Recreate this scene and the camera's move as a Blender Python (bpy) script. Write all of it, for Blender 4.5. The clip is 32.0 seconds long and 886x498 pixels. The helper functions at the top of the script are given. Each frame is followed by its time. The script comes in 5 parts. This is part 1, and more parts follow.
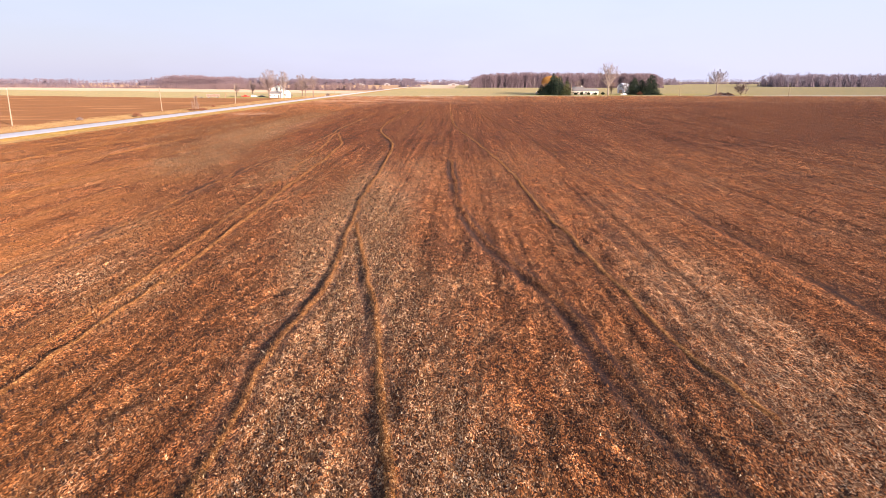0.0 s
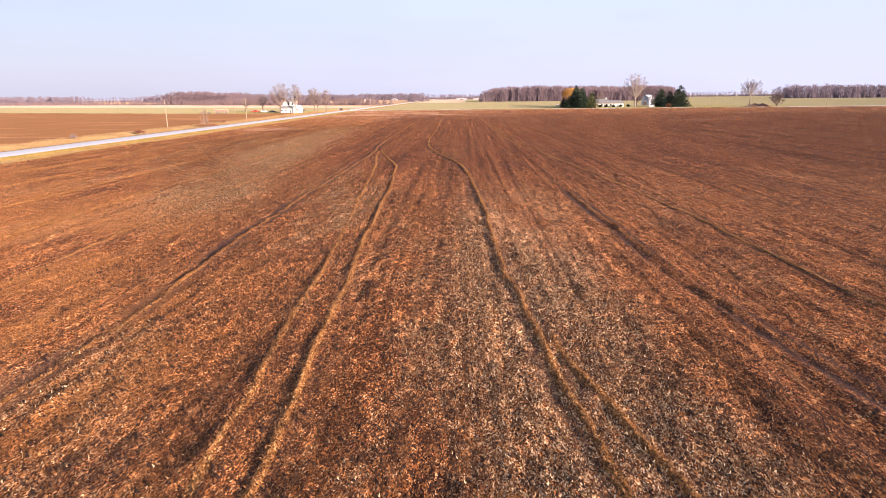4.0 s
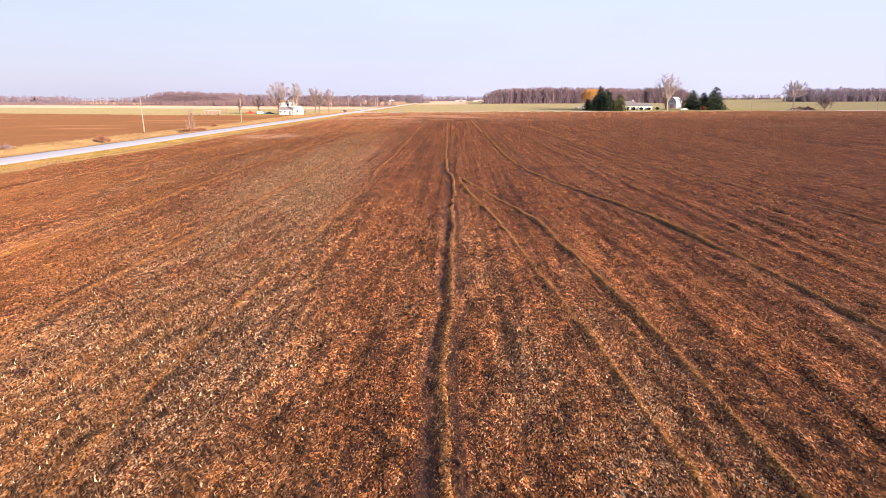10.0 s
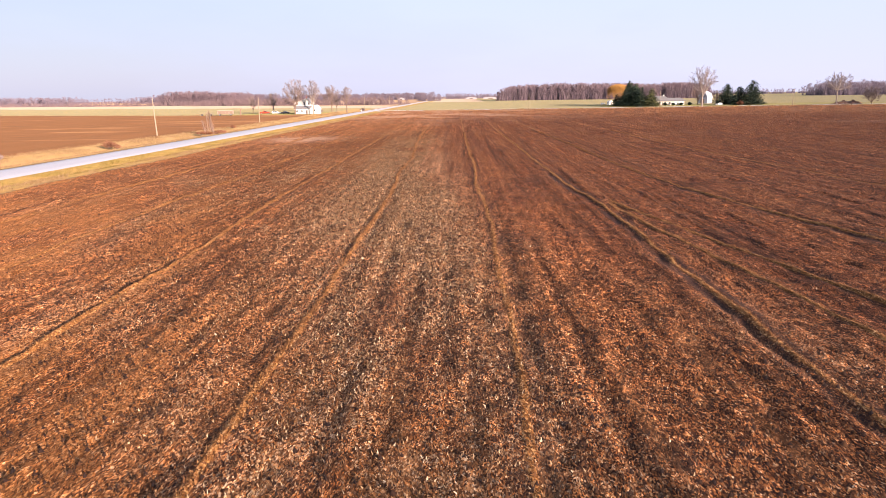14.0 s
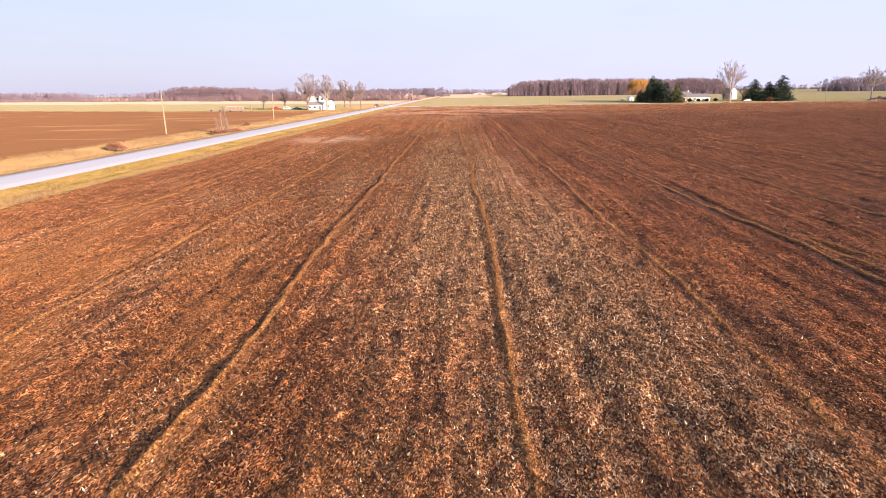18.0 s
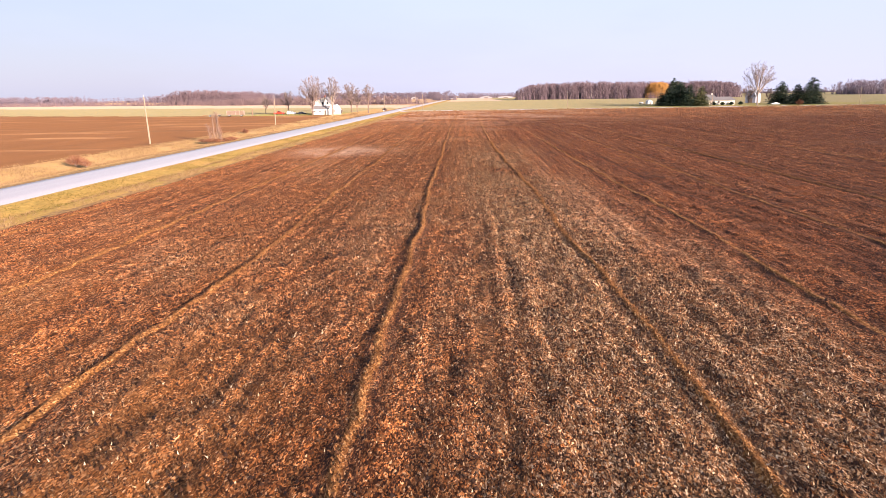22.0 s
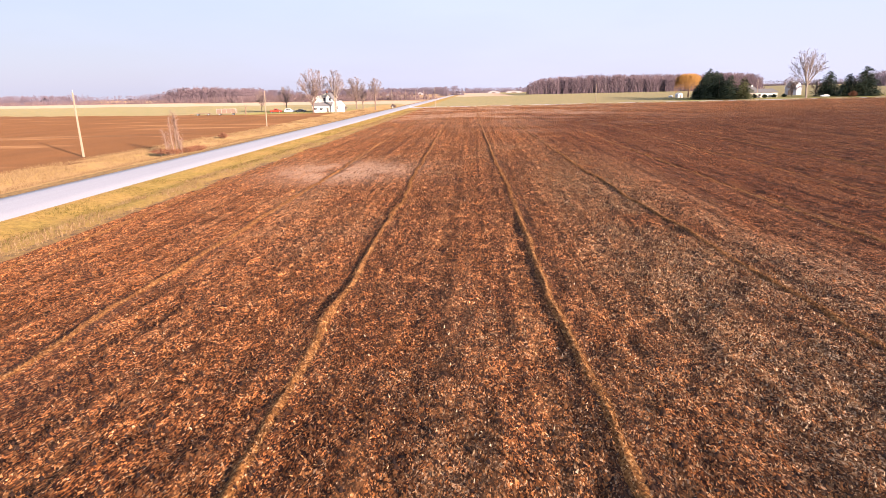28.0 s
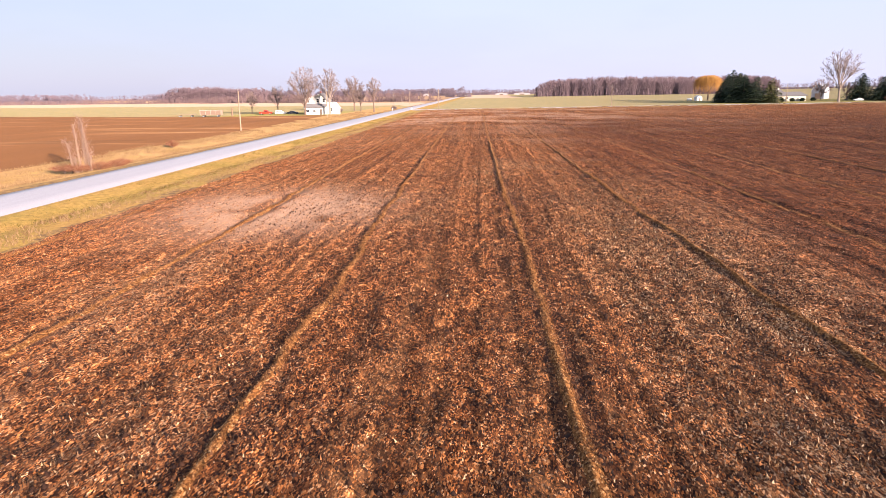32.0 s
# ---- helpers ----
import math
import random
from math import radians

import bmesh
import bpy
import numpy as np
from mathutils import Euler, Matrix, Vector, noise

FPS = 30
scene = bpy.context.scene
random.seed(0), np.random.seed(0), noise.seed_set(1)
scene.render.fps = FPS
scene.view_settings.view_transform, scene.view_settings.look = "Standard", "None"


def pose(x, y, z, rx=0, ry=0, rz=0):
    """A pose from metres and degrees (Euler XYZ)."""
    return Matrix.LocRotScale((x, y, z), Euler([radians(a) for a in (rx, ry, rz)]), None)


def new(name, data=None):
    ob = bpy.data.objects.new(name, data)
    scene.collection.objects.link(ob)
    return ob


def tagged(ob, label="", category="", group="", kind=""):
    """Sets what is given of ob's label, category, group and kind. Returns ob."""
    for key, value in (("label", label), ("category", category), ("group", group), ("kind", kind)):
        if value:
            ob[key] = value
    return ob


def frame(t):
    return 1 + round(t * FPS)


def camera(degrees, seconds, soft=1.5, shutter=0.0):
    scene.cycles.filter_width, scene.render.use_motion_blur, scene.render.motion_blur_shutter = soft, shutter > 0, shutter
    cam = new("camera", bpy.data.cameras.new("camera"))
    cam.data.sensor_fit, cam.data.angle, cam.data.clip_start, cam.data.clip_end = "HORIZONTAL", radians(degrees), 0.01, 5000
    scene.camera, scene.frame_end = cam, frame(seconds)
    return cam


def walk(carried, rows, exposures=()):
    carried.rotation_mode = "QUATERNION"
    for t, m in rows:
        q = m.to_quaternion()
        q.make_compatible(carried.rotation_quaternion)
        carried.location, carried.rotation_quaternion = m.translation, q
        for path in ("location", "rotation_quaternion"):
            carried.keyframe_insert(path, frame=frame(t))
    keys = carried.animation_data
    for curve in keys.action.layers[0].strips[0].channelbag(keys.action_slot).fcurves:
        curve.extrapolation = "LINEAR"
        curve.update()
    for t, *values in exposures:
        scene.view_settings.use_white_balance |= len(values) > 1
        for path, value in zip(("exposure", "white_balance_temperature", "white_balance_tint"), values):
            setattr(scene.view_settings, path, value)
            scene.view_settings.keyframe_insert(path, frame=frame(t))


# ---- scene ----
# Path of the drone: seconds, x, y, height, yaw, pitch, lean to the right.
cam = camera(68.26, 32.0, soft=0.7)
ROWS = [
    (0.0, 46.77, -159.58, 11.03, 1.38, -14.43, 0.06),
    (0.5, 44.47, -157.06, 11.16, 1.47, -14.25, 0.02),
    (1.0, 42.54, -154.43, 11.27, 1.53, -14.19, 0.02),
    (1.5, 40.68, -151.38, 11.38, 1.57, -14.07, 0.03),
    (2.0, 39.12, -148.22, 11.37, 1.57, -13.96, 0.12),
    (2.5, 37.82, -144.92, 11.03, 1.62, -13.87, 0.34),
    (3.0, 36.68, -141.21, 10.51, 1.68, -13.65, 0.53),
    (3.5, 35.81, -137.54, 9.96, 1.71, -13.35, 0.55),
    (5.5, 32.52, -120.98, 8.82, 2.16, -13.03, 0.54),
    (6.0, 31.31, -117.47, 8.75, 2.19, -13.02, 0.41),
    (6.5, 29.94, -113.75, 8.85, 2.25, -13.03, 0.26),
    (7.0, 28.61, -110.19, 8.89, 2.31, -13.01, 0.17),
    (7.5, 27.28, -106.39, 8.87, 2.41, -12.93, 0.17),
    (8.0, 25.95, -102.94, 8.85, 2.49, -12.88, 0.17),
    (8.5, 24.44, -99.42, 8.84, 2.02, -12.88, 0.16),
    (9.0, 22.86, -96.12, 8.83, 1.30, -12.96, 0.16),
    (9.5, 21.28, -93.06, 8.88, 1.04, -13.03, 0.22),
    (10.0, 19.67, -89.59, 8.91, 1.11, -13.01, 0.26),
    (10.5, 18.33, -86.11, 8.83, 1.15, -12.95, 0.28),
    (11.0, 16.94, -82.62, 8.76, 1.21, -12.91, 0.26),
    (11.5, 15.46, -79.51, 8.75, 1.26, -12.87, 0.27),
    (12.0, 13.86, -76.66, 8.67, 1.37, -12.89, 0.38),
    (12.5, 12.42, -74.32, 8.66, 1.45, -12.93, 0.47),
    (13.0, 10.93, -72.07, 8.60, 1.51, -13.07, 0.59),
    (13.5, 9.64, -70.31, 8.63, 1.64, -13.10, 0.69),
    (14.0, 8.31, -68.62, 8.61, 1.70, -13.20, 0.86),
    (14.5, 6.96, -66.76, 8.66, 1.76, -13.24, 1.01),
    (16.5, 3.31, -59.18, 8.77, 2.02, -13.39, 1.14),
    (17.0, 2.38, -57.49, 8.69, 2.00, -13.46, 1.01),
    (17.5, 1.52, -55.65, 8.63, 2.05, -13.53, 0.86),
    (18.0, 0.59, -53.67, 8.61, 2.12, -13.56, 0.79),
    (18.5, -0.34, -51.69, 8.60, 2.14, -13.58, 0.85),
    (19.0, -1.22, -49.50, 8.57, 2.24, -13.56, 0.93),
    (19.5, -1.92, -47.24, 8.56, 2.33, -13.50, 1.00),
    (20.0, -2.56, -44.58, 8.54, 2.35, -13.41, 1.03),
    (20.5, -3.01, -41.86, 8.53, 2.40, -13.37, 1.00),
    (21.0, -3.47, -39.02, 8.53, 2.39, -13.30, 0.97),
    (21.5, -4.02, -35.85, 8.53, 2.42, -13.29, 0.93),
    (22.0, -4.62, -32.90, 8.44, 2.46, -13.24, 0.88),
    (22.5, -5.38, -29.77, 8.41, 2.50, -13.33, 0.84),
    (23.0, -6.16, -26.94, 8.41, 2.53, -13.32, 0.84),
    (23.5, -7.05, -23.78, 8.37, 2.57, -13.31, 0.83),
    (24.0, -7.95, -20.81, 8.33, 2.63, -13.34, 0.79),
    (24.5, -8.87, -17.74, 8.32, 2.72, -13.42, 0.83),
    (25.0, -9.62, -14.91, 8.31, 2.77, -13.51, 0.99),
    (25.5, -10.29, -12.14, 8.27, 2.81, -13.46, 1.21),
    (27.5, -11.63, 0.08, 8.02, 2.82, -13.61, 1.26),
    (28.0, -11.38, 2.68, 8.01, 2.94, -13.61, 1.37),
    (28.5, -11.14, 5.45, 7.98, 2.94, -13.54, 1.41),
    (29.0, -10.77, 8.30, 7.93, 3.04, -13.55, 1.38),
    (29.5, -10.43, 11.24, 7.95, 3.18, -13.56, 1.26),
    (30.0, -10.19, 14.19, 7.94, 3.26, -13.55, 1.18),
    (30.5, -9.98, 17.43, 7.91, 3.30, -13.53, 1.15),
    (31.0, -9.97, 20.55, 7.83, 3.35, -13.49, 1.15),
    (31.5, -10.24, 23.71, 7.80, 3.42, -13.43, 1.14),
    (32.0, -10.79, 26.54, 7.79, 3.51, -13.47, 1.04),
]
walk(cam, [(t, pose(x, y, z, 0, 0, yaw) @ pose(0, 0, 0, 90 + pitch) @ pose(0, 0, 0, 0, 0, -lean))
           for t, x, y, z, yaw, pitch, lean in ROWS], [(0.0, 1.4, 6500, 15), (32.0, 1.4, 6500, 15)])

# ---------------------------------------------------------------- light
SUN_EL, SUN_AZ = 11.0, (0.65, -0.76)          # low sun behind and to the right of the flight
sun = new("sun", bpy.data.lights.new("sun", "SUN"))
sun.data.energy, sun.data.angle, sun.data.color = 5.0, radians(0.6), (1.0, 0.80, 0.63)
sun_dir = Vector((SUN_AZ[0] * math.cos(radians(SUN_EL)), SUN_AZ[1] * math.cos(radians(SUN_EL)), math.sin(radians(SUN_EL))))
sun.matrix_world = sun_dir.to_track_quat("Z", "Y").to_matrix().to_4x4()

world = bpy.data.worlds.new("world")
scene.world = world
world.use_nodes = True
wt = world.node_tree
wt.nodes.clear()


def wnode(kind, **kw):
    n = wt.nodes.new(kind)
    for k, v in kw.items():
        n.inputs[k].default_value = v
    return n


sky = wt.nodes.new("ShaderNodeTexSky")
sky.sky_type, sky.sun_disc = "NISHITA", False
sky.sun_elevation, sky.sun_rotation = radians(SUN_EL), math.atan2(SUN_AZ[0], SUN_AZ[1])
sky.air_density, sky.dust_density, sky.ozone_density = 1.0, 1.2, 1.0
wtc = wt.nodes.new("ShaderNodeTexCoord")
wmap = wnode("ShaderNodeMapping", Scale=(1.0, 1.0, 3.5))
wt.links.new(wtc.outputs["Generated"], wmap.inputs["Vector"])
wn = wnode("ShaderNodeTexNoise", Scale=1.6, Detail=5.0, Roughness=0.55)
wt.links.new(wmap.outputs["Vector"], wn.inputs["Vector"])
wr = wt.nodes.new("ShaderNodeValToRGB")
wr.color_ramp.elements[0].position, wr.color_ramp.elements[0].color = 0.28, (0.74, 0.74, 0.74, 1)
wr.color_ramp.elements[1].position, wr.color_ramp.elements[1].color = 0.66, (0.96, 0.96, 0.96, 1)
wsep = wt.nodes.new("ShaderNodeSeparateXYZ")
wt.links.new(wtc.outputs["Generated"], wsep.inputs["Vector"])
wadd = wt.nodes.new("ShaderNodeMath")               # the veil of cloud is thicker to the east
wadd.operation = "MULTIPLY_ADD"
wadd.inputs[1].default_value = 0.40
wt.links.new(wsep.outputs["X"], wadd.inputs[0])
wt.links.new(wn.outputs["Fac"], wadd.inputs[2])
wt.links.new(wadd.outputs["Value"], wr.inputs["Fac"])
wscale = wt.nodes.new("ShaderNodeVectorMath")
wscale.operation = "SCALE"
wscale.inputs["Scale"].default_value = 0.1
wt.links.new(sky.outputs["Color"], wscale.inputs[0])
wmix = wt.nodes.new("ShaderNodeMix")                    # thin high cloud over the blue
wmix.data_type = "RGBA"
wt.links.new(wr.outputs["Color"], wmix.inputs["Factor"])
wt.links.new(wscale.outputs["Vector"], wmix.inputs["A"])
wrise = wt.nodes.new("ShaderNodeValToRGB")               # lavender haze low down, clearer above
wrise.color_ramp.elements[0].position, wrise.color_ramp.elements[0].color = 0.02, (0.81, 0.835, 1.08, 1)
wrise.color_ramp.elements[1].position, wrise.color_ramp.elements[1].color = 0.14, (0.73, 0.85, 1.09, 1)
wt.links.new(wsep.outputs["Z"], wrise.inputs["Fac"])
wt.links.new(wrise.outputs["Color"], wmix.inputs["B"])
wbg = wt.nodes.new("ShaderNodeBackground")
wbg.inputs["Strength"].default_value = 0.395
wt.links.new(wmix.outputs["Result"], wbg.inputs["Color"])
wout = wt.nodes.new("ShaderNodeOutputWorld")
wt.links.new(wbg.outputs["Background"], wout.inputs["Surface"])


# ---------------------------------------------------------------- materials
class Mat:
    """A small wrapper to write node materials in few lines."""

    def __init__(self, name, rough=0.8, metal=0.0, spec=0.3):
        self.m = bpy.data.materials.new(name)
        self.m.use_nodes = True
        self.t = self.m.node_tree
        self.b = self.t.nodes["Principled BSDF"]
        self.b.inputs["Roughness"].default_value = rough
        self.b.inputs["Metallic"].default_value = metal
        self.b.inputs["Specular IOR Level"].default_value = spec
        self.b.inputs["Diffuse Roughness"].default_value = 1.0 if rough > 0.7 else 0.3

    def node(self, kind, **kw):
        n = self.t.nodes.new(kind)
        for k, v in kw.items():
            n.inputs[k.replace("_", " ")].default_value = v
        return n

    def link(self, a, b):
        self.t.links.new(a, b)

    def coords(self, scale=(1, 1, 1)):
        g = self.node("ShaderNodeNewGeometry")
        mp = self.node("ShaderNodeMapping", Scale=scale)
        self.link(g.outputs["Position"], mp.inputs["Vector"])
        return mp.outputs["Vector"]

    def local(self, scale=(1, 1, 1)):
        g = self.node("ShaderNodeTexCoord")
        mp = self.node("ShaderNodeMapping", Scale=scale)
        self.link(g.outputs["Object"], mp.inputs["Vector"])
        return mp.outputs["Vector"]

    def noise(self, vec, scale, detail=4.0, rough=0.6):
        n = self.node("ShaderNodeTexNoise", Scale=scale, Detail=detail, Roughness=rough)
        self.link(vec, n.inputs["Vector"])
        return n.outputs["Fac"]

    def ramp(self, fac, stops):
        r = self.node("ShaderNodeValToRGB")
        e = r.color_ramp.elements
        while len(e) < len(stops):
            e.new(0.5)
        for el, (p, c) in zip(e, stops):
            el.position = p
            el.color = (*c, 1) if len(c) == 3 else c
        self.link(fac, r.inputs["Fac"])
        return r.outputs["Color"]

    def mix(self, fac, a, b, mode="MIX"):
        n = self.node("ShaderNodeMix")
        n.data_type, n.blend_type = "RGBA", mode
        for sock, v in (("Factor", fac), ("A", a), ("B", b)):
            if hasattr(v, "links"):
                self.link(v, n.inputs[sock])
            else:
                n.inputs[sock].default_value = v if sock == "Factor" else (*v, 1)
        return n.outputs["Result"]

    def bump(self, fac, strength, dist):
        n = self.node("ShaderNodeBump", Strength=strength, Distance=dist)
        self.link(fac, n.inputs["Height"])
        self.link(n.outputs["Normal"], self.b.inputs["Normal"])

    def color(self, c):
        if hasattr(c, "links"):
            self.link(c, self.b.inputs["Base Color"])
        else:
            self.b.inputs["Base Color"].default_value = (*c, 1)
        return self.m


def plain(name, c1, c2, scale=2.0, rough=0.8, metal=0.0, bump=0.0, dist=0.01):
    """Two-tone surface with broad stains and fine grain."""
    k = Mat(name, rough, metal)
    v = k.local()
    a = k.noise(v, scale, 5)
    b = k.noise(v, scale * 9, 3)
    col = k.mix(a, c1, c2)
    col = k.mix(0.25, col, k.ramp(b, ((0.3, tuple(x * 0.7 for x in c1)), (0.7, tuple(min(1, x * 1.25) for x in c2)))))
    if bump:
        k.bump(b, bump, dist)
    return k.color(col)


def island_mat(name, stops, rough=0.85):
    """Small loose pieces, each with a tone of its own."""
    k = Mat(name, rough)
    g = k.node("ShaderNodeNewGeometry")
    return k.color(k.ramp(g.outputs["Random Per Island"], stops))


# tilled soil strewn with chopped straw: cells of single bits, over earth
k = Mat("tilled_soil", 0.95, 0, 0.1)
v = k.coords()


def bits(vec, scale, seed):
    n = k.node("ShaderNodeTexVoronoi", Scale=scale, Randomness=1.0)
    mp = k.node("ShaderNodeMapping", Location=(seed, seed * 1.7, 0))
    k.link(vec, mp.inputs["Vector"])
    k.link(mp.outputs["Vector"], n.inputs["Vector"])
    sep = k.node("ShaderNodeSeparateColor")
    k.link(n.outputs["Color"], sep.inputs["Color"])
    return n.outputs["Distance"], sep.outputs["Red"], sep.outputs["Green"]


warp = k.node("ShaderNodeTexNoise", Scale=3.0, Detail=3.0)
k.link(v, warp.inputs["Vector"])
wv = k.mix(0.09, k.coords((1.0, 0.45, 1.0)), warp.outputs["Color"], "ADD")
d1, r1, g1 = bits(wv, 30.0, 0.0)
d2, r2, g2 = bits(wv, 13.0, 4.4)
wv3 = k.mix(0.12, k.coords((1.0, 0.5, 1.0)), warp.outputs["Color"], "ADD")
d3, r3, g3 = bits(wv3, 6.0, 9.1)
straw_at = k.node("ShaderNodeAttribute")
straw_at.attribute_name = "straw"
dry_at = k.node("ShaderNodeAttribute")
dry_at.attribute_name = "dry"
streak = k.noise(k.coords((1.2, 0.05, 1)), 1.0, 5)
broad = k.noise(v, 0.09, 6, 0.65)
earth = k.mix(k.ramp(streak, ((0.35, (0, 0, 0)), (0.68, (1, 1, 1)))), (0.011, 0.005, 0.004), (0.052, 0.018, 0.007))
earth = k.mix(k.ramp(k.noise(k.coords((0.45, 0.008, 1)), 1.0, 4), ((0.52, (0, 0, 0)), (0.60, (0.45, 0.45, 0.45)))), earth, (0.018, 0.008, 0.007))
tone = k.ramp(r1, ((0.0, (0.012, 0.006, 0.005)), (0.22, (0.046, 0.015, 0.007)), (0.48, (0.225, 0.075, 0.022)),
                   (0.72, (0.395, 0.138, 0.040)), (0.90, (0.480, 0.220, 0.087)), (1.0, (0.600, 0.380, 0.230))))
col = k.mix(k.ramp(g1, ((0.25, (0, 0, 0)), (0.45, (1, 1, 1)))), earth, tone)
lump = k.ramp(r2, ((0.0, (0.016, 0.008, 0.008)), (0.5, (0.062, 0.021, 0.010)), (0.85, (0.188, 0.062, 0.019)), (1.0, (0.340, 0.140, 0.055))))
col = k.mix(k.ramp(g2, ((0.45, (0, 0, 0)), (0.75, (0.6, 0.6, 0.6)))), col, lump)
# paler chopped straw in swaths
pale = k.ramp(r1, ((0.0, (0.028, 0.013, 0.010)), (0.35, (0.130, 0.058, 0.026)), (0.7, (0.400, 0.215, 0.105)), (1.0, (0.700, 0.520, 0.360))))
pick = k.node("ShaderNodeMath")
pick.operation = "MULTIPLY"
k.link(straw_at.outputs["Fac"], pick.inputs[0])
k.link(k.ramp(g2, ((0.15, (0, 0, 0)), (0.55, (0.95, 0.95, 0.95)))), pick.inputs[1])
col = k.mix(pick.outputs["Value"], col, pale)
s2 = k.noise(k.coords((0.62, 0.010, 1)), 1.0, 5, 0.65)
col = k.mix(k.ramp(s2, ((0.50, (0, 0, 0)), (0.60, (0.38, 0.38, 0.38)))), col, k.mix(0.65, col, (0.030, 0.016, 0.012)))
s3 = k.noise(k.coords((0.50, 0.014, 5)), 1.3, 5, 0.65)
col = k.mix(k.ramp(s3, ((0.55, (0, 0, 0)), (0.68, (0.5, 0.5, 0.5)))), col, k.mix(0.5, col, (0.34, 0.16, 0.07)))
col = k.mix(1.0, col, k.ramp(r3, ((0.0, (0.60, 0.58, 0.57)), (0.35, (0.88, 0.88, 0.88)), (0.72, (1.10, 1.10, 1.08)), (1.0, (1.8, 1.8, 1.75)))), "MULTIPLY")
d4, r4, g4 = bits(k.mix(0.25, k.coords((1.0, 0.38, 1.0)), warp.outputs["Color"], "ADD"), 2.2, 3.3)
col = k.mix(1.0, col, k.ramp(r4, ((0.0, (0.80, 0.79, 0.78)), (0.5, (1.02, 1.02, 1.02)), (1.0, (1.32, 1.32, 1.30)))), "MULTIPLY")
lines = k.noise(k.coords((1.5, 0.013, 1)), 1.0, 3, 0.6)
col = k.mix(1.0, col, k.ramp(lines, ((0.38, (0.62, 0.60, 0.59)), (0.46, (1.0, 1.0, 1.0)), (0.58, (1.03, 1.03, 1.03)), (0.67, (1.40, 1.38, 1.34)))), "MULTIPLY")
# dark damp soil in blotches and along the furrows
damp_shade = k.ramp(broad, ((0.52, (0, 0, 0)), (0.66, (0.35, 0.35, 0.35))))
col = k.mix(damp_shade, col, k.mix(0.7, col, (0.017, 0.012, 0.015)))
col = k.mix(dry_at.outputs["Fac"], col, k.mix(0.72, col, (0.39, 0.255, 0.185)))
crest_at = k.node("ShaderNodeAttribute")
crest_at.attribute_name = "crest"
shade_at = k.node("ShaderNodeAttribute")
shade_at.attribute_name = "damp_shade"
# east of the strip the ground's shade is multiplied into the colour
col = k.mix(1.0, col, k.mix(shade_at.outputs["Fac"], (1.0, 1.0, 1.0), (0.58, 0.50, 0.50)), "MULTIPLY")
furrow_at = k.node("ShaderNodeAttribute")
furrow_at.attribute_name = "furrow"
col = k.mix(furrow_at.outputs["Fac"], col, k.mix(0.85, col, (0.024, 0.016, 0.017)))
# crest straw, plus the sunlit orange painted west of the strip
col = k.mix(crest_at.outputs["Fac"], col, k.ramp(r1, ((0.0, (0.090, 0.033, 0.011)), (0.5, (0.218, 0.085, 0.024)), (1.0, (0.353, 0.163, 0.060)))))
hsum = k.mix(0.5, r1, r2)
k.bump(hsum, 1.0, 0.08)
SOIL = k.color(col)

# the bare field across the road, smoother and redder
k = Mat("bare_soil", 0.95, 0, 0.1)
v = k.coords()
a = k.noise(k.coords((0.4, 0.05, 1)), 0.35, 5)
col = k.mix(a, (0.092, 0.042, 0.018), (0.172, 0.078, 0.030))
pale = k.ramp(k.noise(k.coords((0.3, 1.4, 1)), 0.05, 5), ((0.56, (0, 0, 0)), (0.68, (0.7, 0.7, 0.7))))
col = k.mix(pale, col, (0.28, 0.155, 0.075))
damp_shade = k.ramp(k.noise(k.coords((0.35, 1.1, 1)), 0.045, 5), ((0.30, (0.6, 0.6, 0.6)), (0.42, (0, 0, 0))))
col = k.mix(damp_shade, col, (0.070, 0.036, 0.020))
k.bump(k.noise(v, 3.0, 6), 0.8, 0.12)
SOIL_LEFT = k.color(col)


def grass_mat(name, dry, green, amount):
    k = Mat(name, 0.9, 0, 0.15)
    v = k.coords()
    a = k.noise(v, 0.12, 5)
    b = k.noise(v, 2.2, 6, 0.7)
    col = k.mix(k.ramp(a, ((amount - 0.12, (0, 0, 0)), (amount + 0.12, (1, 1, 1)))), green, dry)
    col = k.mix(k.ramp(b, ((0.35, (0, 0, 0)), (0.7, (1, 1, 1)))), col, k.mix(0.6, col, (0.42, 0.27, 0.08)))
    k.bump(b, 0.8, 0.15)
    return k.color(col)


VERGE = grass_mat("verge_grass", (0.185, 0.108, 0.036), (0.115, 0.090, 0.020), 0.48)
DITCH = grass_mat("ditch_grass", (0.225, 0.140, 0.074), (0.165, 0.104, 0.046), 0.42)
FALLOW = grass_mat("brown_fallow", (0.190, 0.125, 0.110), (0.150, 0.100, 0.085), 0.5)
SHOULDER = grass_mat("dark_edging", (0.075, 0.044, 0.032), (0.055, 0.037, 0.030), 0.5)
PASTURE = grass_mat("winter_wheat", (0.150, 0.143, 0.100), (0.090, 0.115, 0.070), 0.50)
STUBBLE = grass_mat("pale_stubble", (0.325, 0.250, 0.235), (0.275, 0.210, 0.190), 0.5)
LAWN = grass_mat("lawn", (0.160, 0.150, 0.055), (0.085, 0.110, 0.036), 0.55)

k = Mat("gravel_road", 0.65, 0, 0.2)
v = k.coords()
a = k.noise(k.coords((0.9, 0.03, 1)), 1.0, 5)
b = k.noise(v, 9.0, 5)
# grey with the blue of the reflected sky mixed into the colour
col = k.mix(a, (0.30, 0.295, 0.33), (0.40, 0.395, 0.44))
col = k.mix(0.3, col, k.ramp(b, ((0.3, (0.20, 0.19, 0.22)), (0.7, (0.44, 0.43, 0.48)))))
